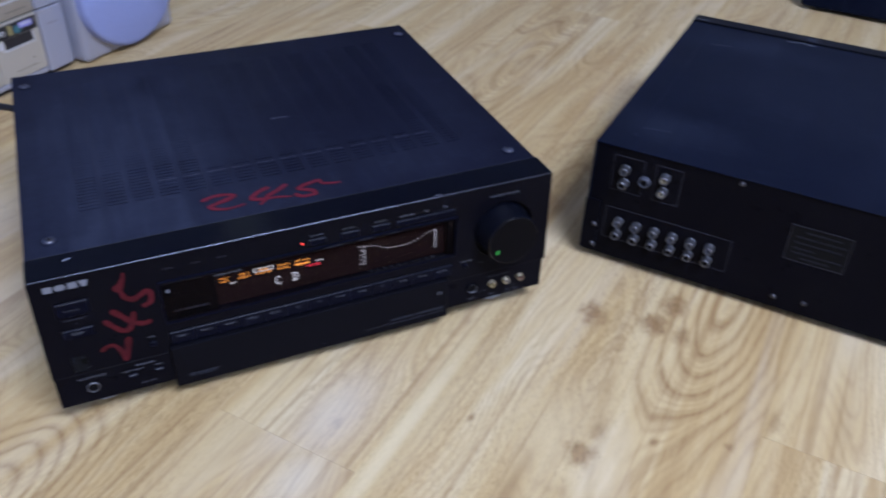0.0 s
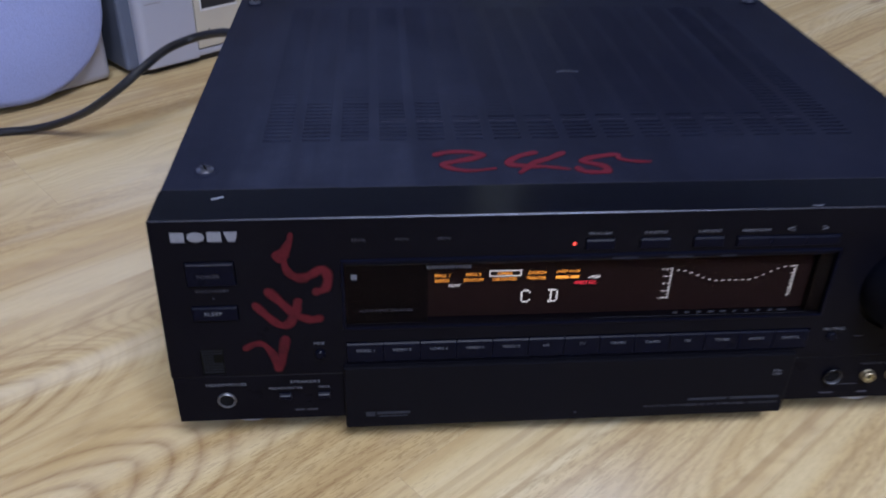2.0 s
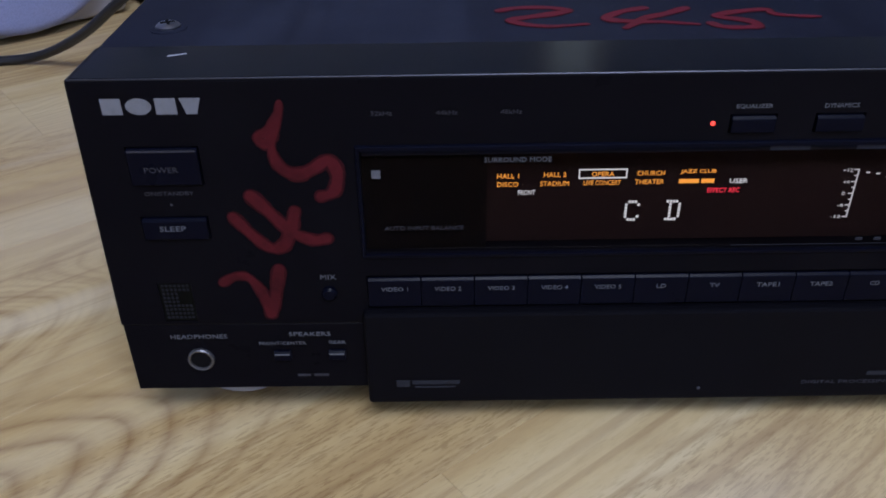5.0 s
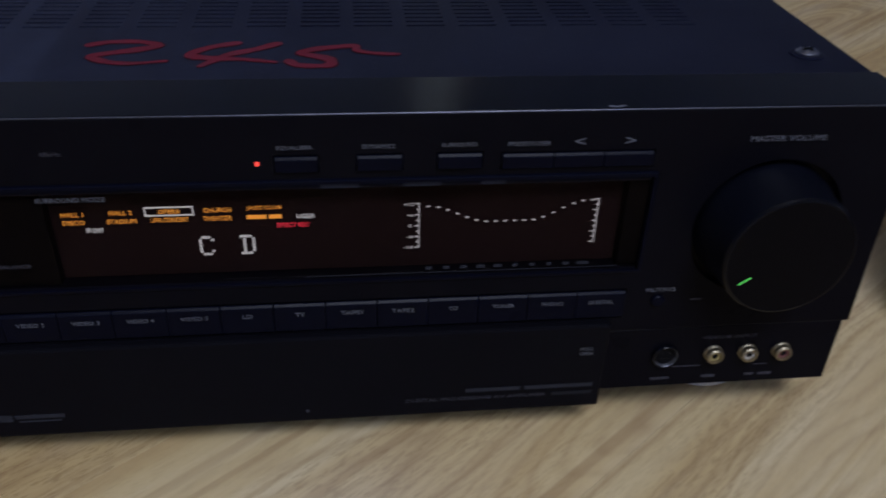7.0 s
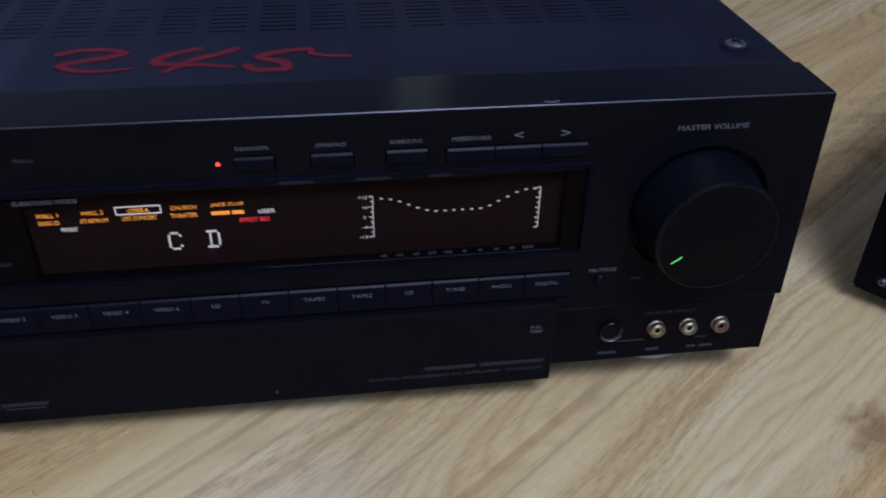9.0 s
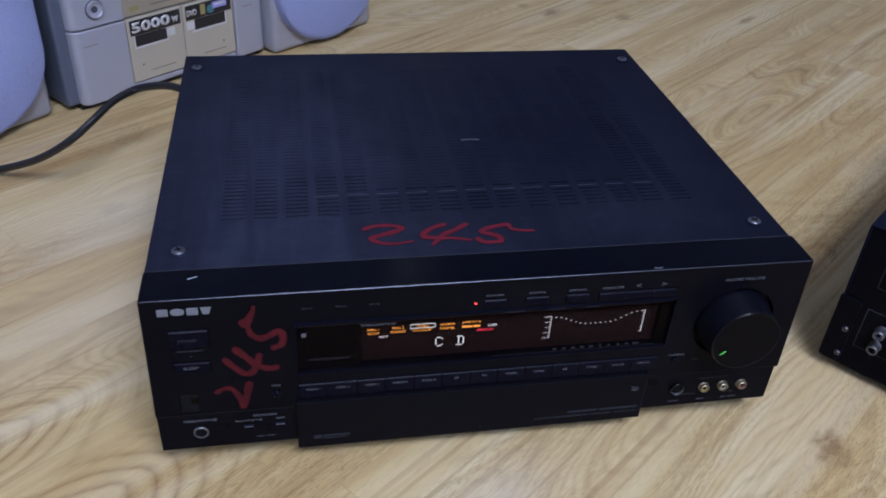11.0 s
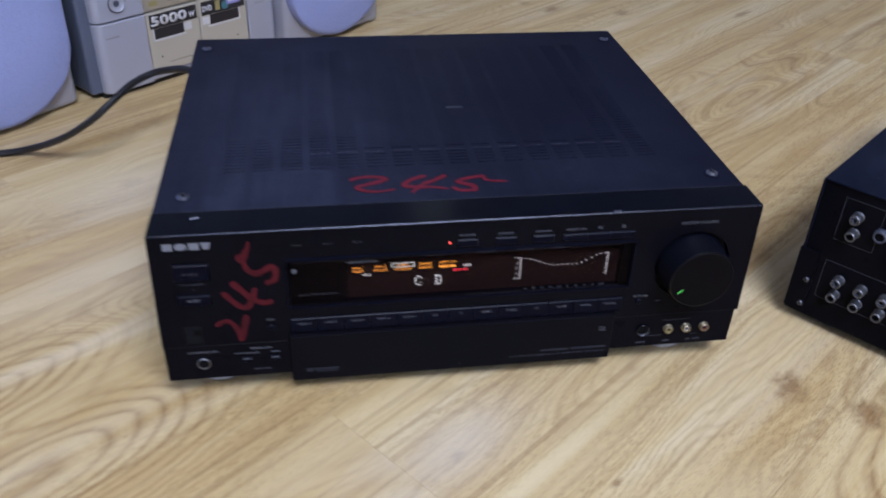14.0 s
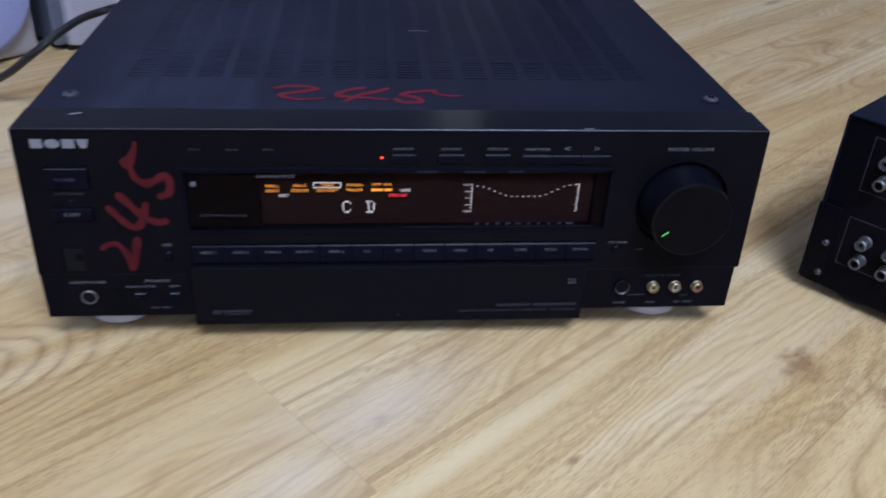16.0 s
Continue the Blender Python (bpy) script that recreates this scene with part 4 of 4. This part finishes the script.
# ---- the second amplifier, seen from its back ----
deck = thing("rear_facing_amplifier", pose(0.510, 0.051, 0, 0, 0, -51.5), "scuffed black amplifier turned to show its rear sockets", "amplifier")
part("top_cover", joined(joined(cuboid(*mm(-1, 431, -1, 362, 135.6, 137), 0.0005, 1), cuboid(*mm(-1, 0.4, -1, 362, 10, 135.7))), cuboid(*mm(429.6, 431, -1, 362, 10, 135.7))), DECK_COVER, deck, "scuffed black sheet-metal cover")
part("rear_panel", cuboid(*mm(0.6, 429.4, 0.8, 2.4, 9, 135.4)), PANEL, deck)
part("chassis", cuboid(*mm(0.8, 429.2, 2.6, 361, 9, 135)), INSIDE, deck)
part("front_panel", cuboid(*mm(-2, 432, 362.5, 385, 7, 138.5), 0.002), PANEL, deck)
part("side_flange", cuboid(*mm(-2.4, 14, -2.0, 0.6, 12, 72), 0.0008), PANEL, deck)
part("cover_fold", cuboid(*mm(27.5, 28.2, -0.5, 361, 136.9, 137.25)), DECK_COVER, deck)
for x, y in ((33, 30), (394, 30), (33, 330), (394, 330)):
    part("foot", turned([(0.018, 0.0), (0.019, 0.001), (0.018, 0.0095)], pose(x / 1000, y / 1000, 0), 24), RUBBER, deck, "", True)


def outline(parent, x0, x1, z0, z1, y=0.8):
    for a, b, c, d in ((x0, x1, z1 - 0.5, z1), (x0, x1, z0, z0 + 0.5), (x0, x0 + 0.5, z0 + 0.5, z1 - 0.5), (x1 - 0.5, x1, z0 + 0.5, z1 - 0.5)):
        bar(parent, "printed_outline", a, b, c, d, PRINT_DIM, y=y)


outline(deck, 19, 50, 88, 127)
outline(deck, 61, 87, 88, 127)
outline(deck, 19, 145, 31, 68)
for x, z in ((32, 114), (32.5, 99), (71, 116), (71, 101)):
    phono_socket(deck, x, z, TIN, IVORY if x > 50 else SLATE if z > 105 else INSIDE, y=0.8, out=9, r=4.2, label="dull metal phono socket")
phono_socket(deck, 52, 106, SLATE, INSIDE, y=0.8, out=5, r=5.2, label="dark blue-grey round socket")
for k in range(6):
    for z in (54, 39.5):
        phono_socket(deck, 34 + 18.4 * k, z, TIN, SLATE if z > 45 else INSIDE, y=0.8, out=9, r=4.2, label="dull metal phono socket")
plate = bar(deck, "rating_plate", 191, 245, 66, 105, surface("rating_plate_grey", (0.0045, 0.0045, 0.0055), 0.5, bump=0, spec=0.08), y=0.8, thick=0.3, label="printed rating plate")
outline(plate, 191.5, 244.5, 66.5, 104.5, y=0.5)
for z, x0, x1 in ((98, 199, 231), (92, 192, 236), (86, 192, 234), (80, 192, 212), (75, 192, 236), (70, 200, 226)):
    bar(plate, "unreadable_print", x0 + 5, x1 + 5, z, z + 1.4, PRINT_FAINT, y=0.5)
for x, z in ((222, 23), (194, 21), (10, 44), (11, 20), (140, 131), (300, 22), (420, 40)):
    screw(deck, on_face(x, 0.6 if x > 14 else -2.0, z), 0.0023)
for pts, wide in (([(117.5, 355), (126, 356.5), (135, 359), (150, 357.5)], 0.0022), ([(139, 356), (148, 355.5)], 0.0016), ([(36, 297), (50, 300), (63, 302)], 0.0026), ([(2, 371), (9, 368), (17, 371)], 0.0018), ([(30, 47), (42, 50), (58, 52)], 0.0012), ([(26, 30), (33, 29)], 0.0010)):
    part("scratch", stroke(pts, wide, 0.0002, pose(0, 0, 0.137 if pts[0][1] < 361 else 0.1385), (0.4, 1.0, 0.4)), STRIP_PRINT if wide < 0.0015 or pts[0][0] == 36 else PRINT, deck, "pale scuff in the paint")
part("paint_chip", cuboid(*mm(138, 149, 366, 378, 138.3, 138.7), 0.0001, 1), STRIP_PRINT, deck, "worn patch on the front panel's top")

# ---- dark component further off ----
far = thing("dark_component", pose(1.261, 0.545, 0, 0, 0, -54.0), "dark blue-black audio component on the floor", "amplifier")
part("case", cuboid(*mm(0, 430, 0, 330, 8, 130), 0.003), DECK_COVER, far)
part("front_panel", cuboid(*mm(-2, 432, 330, 348, 6, 132), 0.002), PANEL, far)
for x, y in ((35, 30), (395, 30), (35, 300), (395, 300)):
    part("foot", turned([(0.016, 0.0), (0.017, 0.001), (0.016, 0.0085)], pose(x / 1000, y / 1000, 0), 20), RUBBER, far)

# ---- small silver stereo with two loudspeakers ----
HIFI = pose(-0.160, 0.552, 0, 0, 0, 40)
hifi = thing("mini_stereo", HIFI, "silver mini stereo with champagne cassette doors and round knobs", "stereo")


def column(name, x0, x1):
    made = []
    for z0, z1 in ((8, 96), (98, 330)):
        bm = cuboid(*mm(x0, x1, -8, 30, z0, z1))
        outer = x0 if x0 < 100 else x1
        corner = [e for e in bm.edges if all(abs(v.co.x * 1000 - outer) < 0.1 and v.co.y < 0 for v in e.verts)]
        bmesh.ops.bevel(bm, geom=corner, offset=0.011, segments=5, profile=0.5, affect="EDGES")
        bmesh.ops.bevel(bm, geom=[e for e in bm.edges if e.calc_face_angle(0) > 1.0], offset=0.0012, segments=1, affect="EDGES")
        made.append(part(name, bm, SILVER, hifi, "silver plastic front column", True))
    return made[1]


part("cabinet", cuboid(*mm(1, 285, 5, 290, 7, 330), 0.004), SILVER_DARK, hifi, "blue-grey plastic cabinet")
left_col, right_col = column("front_column", 15, 82), column("front_column", 238, 286)
part("deck_panel", cuboid(*mm(82.3, 237.7, -4, 30, 97, 330), 0.002), DECK_TAN, hifi, "brownish champagne deck front")
part("plinth", cuboid(*mm(82.3, 237.7, -4, 30, 8, 16), 0.002), SILVER, hifi)
for x0, x1 in ((83.5, 160), (161, 236.5)):
    door = part("cassette_door", cuboid(*mm(x0, x1, -6, 20, 17, 95.5), 0.0015), CHAMPAGNE, hifi, "champagne cassette door")
    label = bar(door, "door_label", x0 + 4, x1 - 3, 75, 93, BLACK_LABEL, y=-6, thick=0.4, label="black printed label")
    if x0 < 100:
        part("lettering", text_bm("5000", 0.0132, 0.053, upright(x0 + 32.5, -6.4, 84), 0.035), WHITE_PAINT, label)
        part("lettering", text_bm("W", 0.008, 0.009, upright(x0 + 66, -6.4, 82), 0.03), WHITE_PAINT, label)
        bar(door, "cassette_slot", x0 + 9, x0 + 52, 61, 74.5, BLACK_LABEL, y=-6, thick=0.3)
        bar(door, "label_square", x0 + 53, x0 + 64, 63, 73, WHITE_PAINT, y=-6, thick=0.3)
        bar(door, "slot_edge", x0 + 9, x0 + 54, 58.5, 60.5, WHITE_PAINT, y=-6, thick=0.6)
        bar(door, "slot_edge", x0 + 7, x0 + 8.6, 58.5, 74, WHITE_PAINT, y=-6, thick=0.6)
    else:
        part("lettering", text_bm("DVD", 0.0075, 0.015, upright(x0 + 13, -6.4, 83.5), 0.03), WHITE_PAINT, label)
        bar(label, "badge", x0 + 26, x0 + 33, 78, 91, OLIVE, y=-6.4)
        bar(label, "badge", x0 + 44, x0 + 66, 82, 90, VIOLET, y=-6.4)
        part("badge", turned([(0.0055, 0), (0.0055, 0.00015), (0, 0.00015)], on_face(x0 + 41, -6.4, 82.5), 24), TEAL, label)
        bar(label, "badge", x0 + 47, x0 + 64, 85.5, 88, WHITE_PAINT, y=-6.6)
        bar(door, "cassette_slot", x0 + 16, x0 + 62, 61, 74.5, BLACK_LABEL, y=-6, thick=0.3)
        bar(door, "label_square", x0 + 4, x0 + 15, 63, 73, WHITE_PAINT, y=-6, thick=0.3)
        bar(door, "slot_edge", x0 + 12, x0 + 62, 58.5, 60.5, WHITE_PAINT, y=-6, thick=0.6)
        bar(door, "slot_edge", x0 + 62.5, x0 + 64, 58.5, 74, WHITE_PAINT, y=-6, thick=0.6)
    bar(door, "small_mark", x0 + (14 if x0 < 100 else 56), x0 + (16 if x0 < 100 else 58), 36, 38, BLACK_LABEL, y=-6)
    bar(door, "unreadable_print", x0 + 25, x0 + 60, 27, 28, TAN_PRINT, y=-6)
for x, w in ((92, 68), (164, 68)):
    part("trim_strip", cuboid(*mm(x, x + w, -5.4, -3.8, 118, 120.6), 0.0004, 1), WHITE_PAINT, hifi, "bright trim strip")
    bar(hifi, "unreadable_print", x + 3, x + 32, 126, 129, TAN_PRINT, y=-4)
    bar(hifi, "unreadable_print", x + 28, x + 62, 105, 107, TAN_PRINT, y=-4)
    part("trim_strip", cuboid(*mm(x, x + w, -5.4, -3.8, 146, 149), 0.0004, 1), WHITE_PAINT, hifi, "bright trim strip")
bar(hifi, "small_badge", 92, 104, 103, 109, OLIVE, y=-4)
for z in (140, 158, 176, 194):
    slot_bed = part("key_bed", cuboid(*mm(33, 65, -8.4, -6, z - 1.5, z + 8), 0.0004, 1), SLATE, left_col)
    part("column_key", cuboid(*mm(34.5, 63.5, -11, -6, z, z + 5.6), 0.0012), WHITE_PAINT, slot_bed, "pale slim key")
# added black block stands in for the shadow gap under the columns
part("base", cuboid(*mm(16, 280, 4, 285, 0, 7.5)), RUBBER, hifi, "black block in place of the shadow gap underneath")
for x in (47, 266):
    part("dial_rim", turned([(0.0112, 0), (0.0112, 0.0006), (0.0104, 0.0012), (0.0098, 0.0004)], on_face(x, -8, 118), 28), SLATE, hifi, "dark rim of a round dial", True)
    part("dial", turned([(0.0099, 0), (0.0099, 0.0030), (0.0092, 0.0034), (0.0076, 0.0014), (0.0040, 0.0004), (0, 0.0002)], on_face(x, -8, 118), 28), SILVER, hifi, "small dished silver dial", True)
bar(hifi, "unreadable_print", 26, 44, 78, 78.8, TAN_PRINT, y=-8.2)
bar(hifi, "unreadable_print", 250, 266, 74, 74.8, TAN_PRINT, y=-8.2)


def loudspeaker(m, width, label):
    """A silver box with a bulging cloth grille that ends in a round chin."""
    s = thing("loudspeaker", m, label, "loudspeaker", "stereo loudspeakers")
    w = width / 2
    part("cabinet", cuboid(-w, w, 0.0, 0.21, 0.002, 0.33, 0.008, 3), SILVER, s, "silver-grey plastic box", True)
    outline_pts = []
    for k in range(25):
        a = math.pi + math.pi * k / 24
        outline_pts.append((0.97 * w * math.cos(a), 0.088 + 0.082 * math.sin(a)))
    for k in range(13):
        a = math.pi * k / 12
        outline_pts.append((0.97 * w * math.cos(a), 0.27 + 0.05 * math.sin(a)))
    bm = bmesh.new()
    rings = []
    for shrink, y in ((1.0, 0.001), (1.0, -0.010), (0.985, -0.014), (0.95, -0.0165), (0.6, -0.0185)):
        rings.append([bm.verts.new((x * shrink, y, 0.178 + (z - 0.178) * shrink)) for x, z in outline_pts])
    for a, b in zip(rings, rings[1:]):
        for k in range(len(a)):
            bm.faces.new((a[k], a[(k + 1) % len(a)], b[(k + 1) % len(a)], b[k]))
    bm.faces.new(rings[-1]), bm.faces.new(rings[0])
    bmesh.ops.recalc_face_normals(bm, faces=bm.faces)
    part("grille", bm, LILAC, s, "lilac-grey cloth grille with a round chin", True)
    return s


loudspeaker(HIFI @ pose(0.251 + 0.130, -0.024, 0), 0.186, "silver loudspeaker with a lilac cloth grille, on the wooden floor")
loudspeaker(pose(-0.177, 0.553, 0, 0, 0, 45) @ pose(-0.096, 0.0, 0), 0.19, "silver loudspeaker with a lilac cloth grille, beside the mini stereo")

# ---- floor boards ----
floor = part("floor", cuboid(U0 - 0.12, U1 + 0.12, V0 - 0.12, V1 + 0.12, -0.05, -0.010), INSIDE, None)
floor.matrix_world = ROOM
tagged(floor, "honey-coloured oak laminate boards with dark knots and worn pale places", "floor", kind="structure")
BOARD, LONG = 0.135, 1.285
SEAM = {0: 0.073, -3: 0.270, 4: 0.050, 1: 1.10 - LONG, 2: 0.61, 3: 0.85, -1: 0.75, -2: -0.10}
meshes = {}
rng = random.Random(7)
row = -20
while -0.225 + BOARD * row < V1:
    v0 = -0.225 + BOARD * row
    if v0 + BOARD > V0:
        start = SEAM.get(row, rng.uniform(-0.6, 0.6))
        u = start - LONG * math.ceil((start - U0) / LONG)
        while u < U1:
            a, b = max(u, U0), min(u + LONG, U1)
            w0, w1 = max(v0, V0), min(v0 + BOARD, V1)
            size = (round(b - a, 4), round(w1 - w0, 4))
            if min(size) > 0.01:
                if size not in meshes:
                    bm = cuboid(0.00005, size[0] - 0.00005, 0.00005, size[1] - 0.00005, -0.009, 0.0, 0.00018, 1)
                    me = bpy.data.meshes.new("board")
                    bm.to_mesh(me)
                    bm.free()
                    me.materials.append(OAK)
                    meshes[size] = me
                ob = new("board", meshes[size])
                ob.parent = floor
                ob.location = (a, w0, 0)
            u += LONG
    row += 1
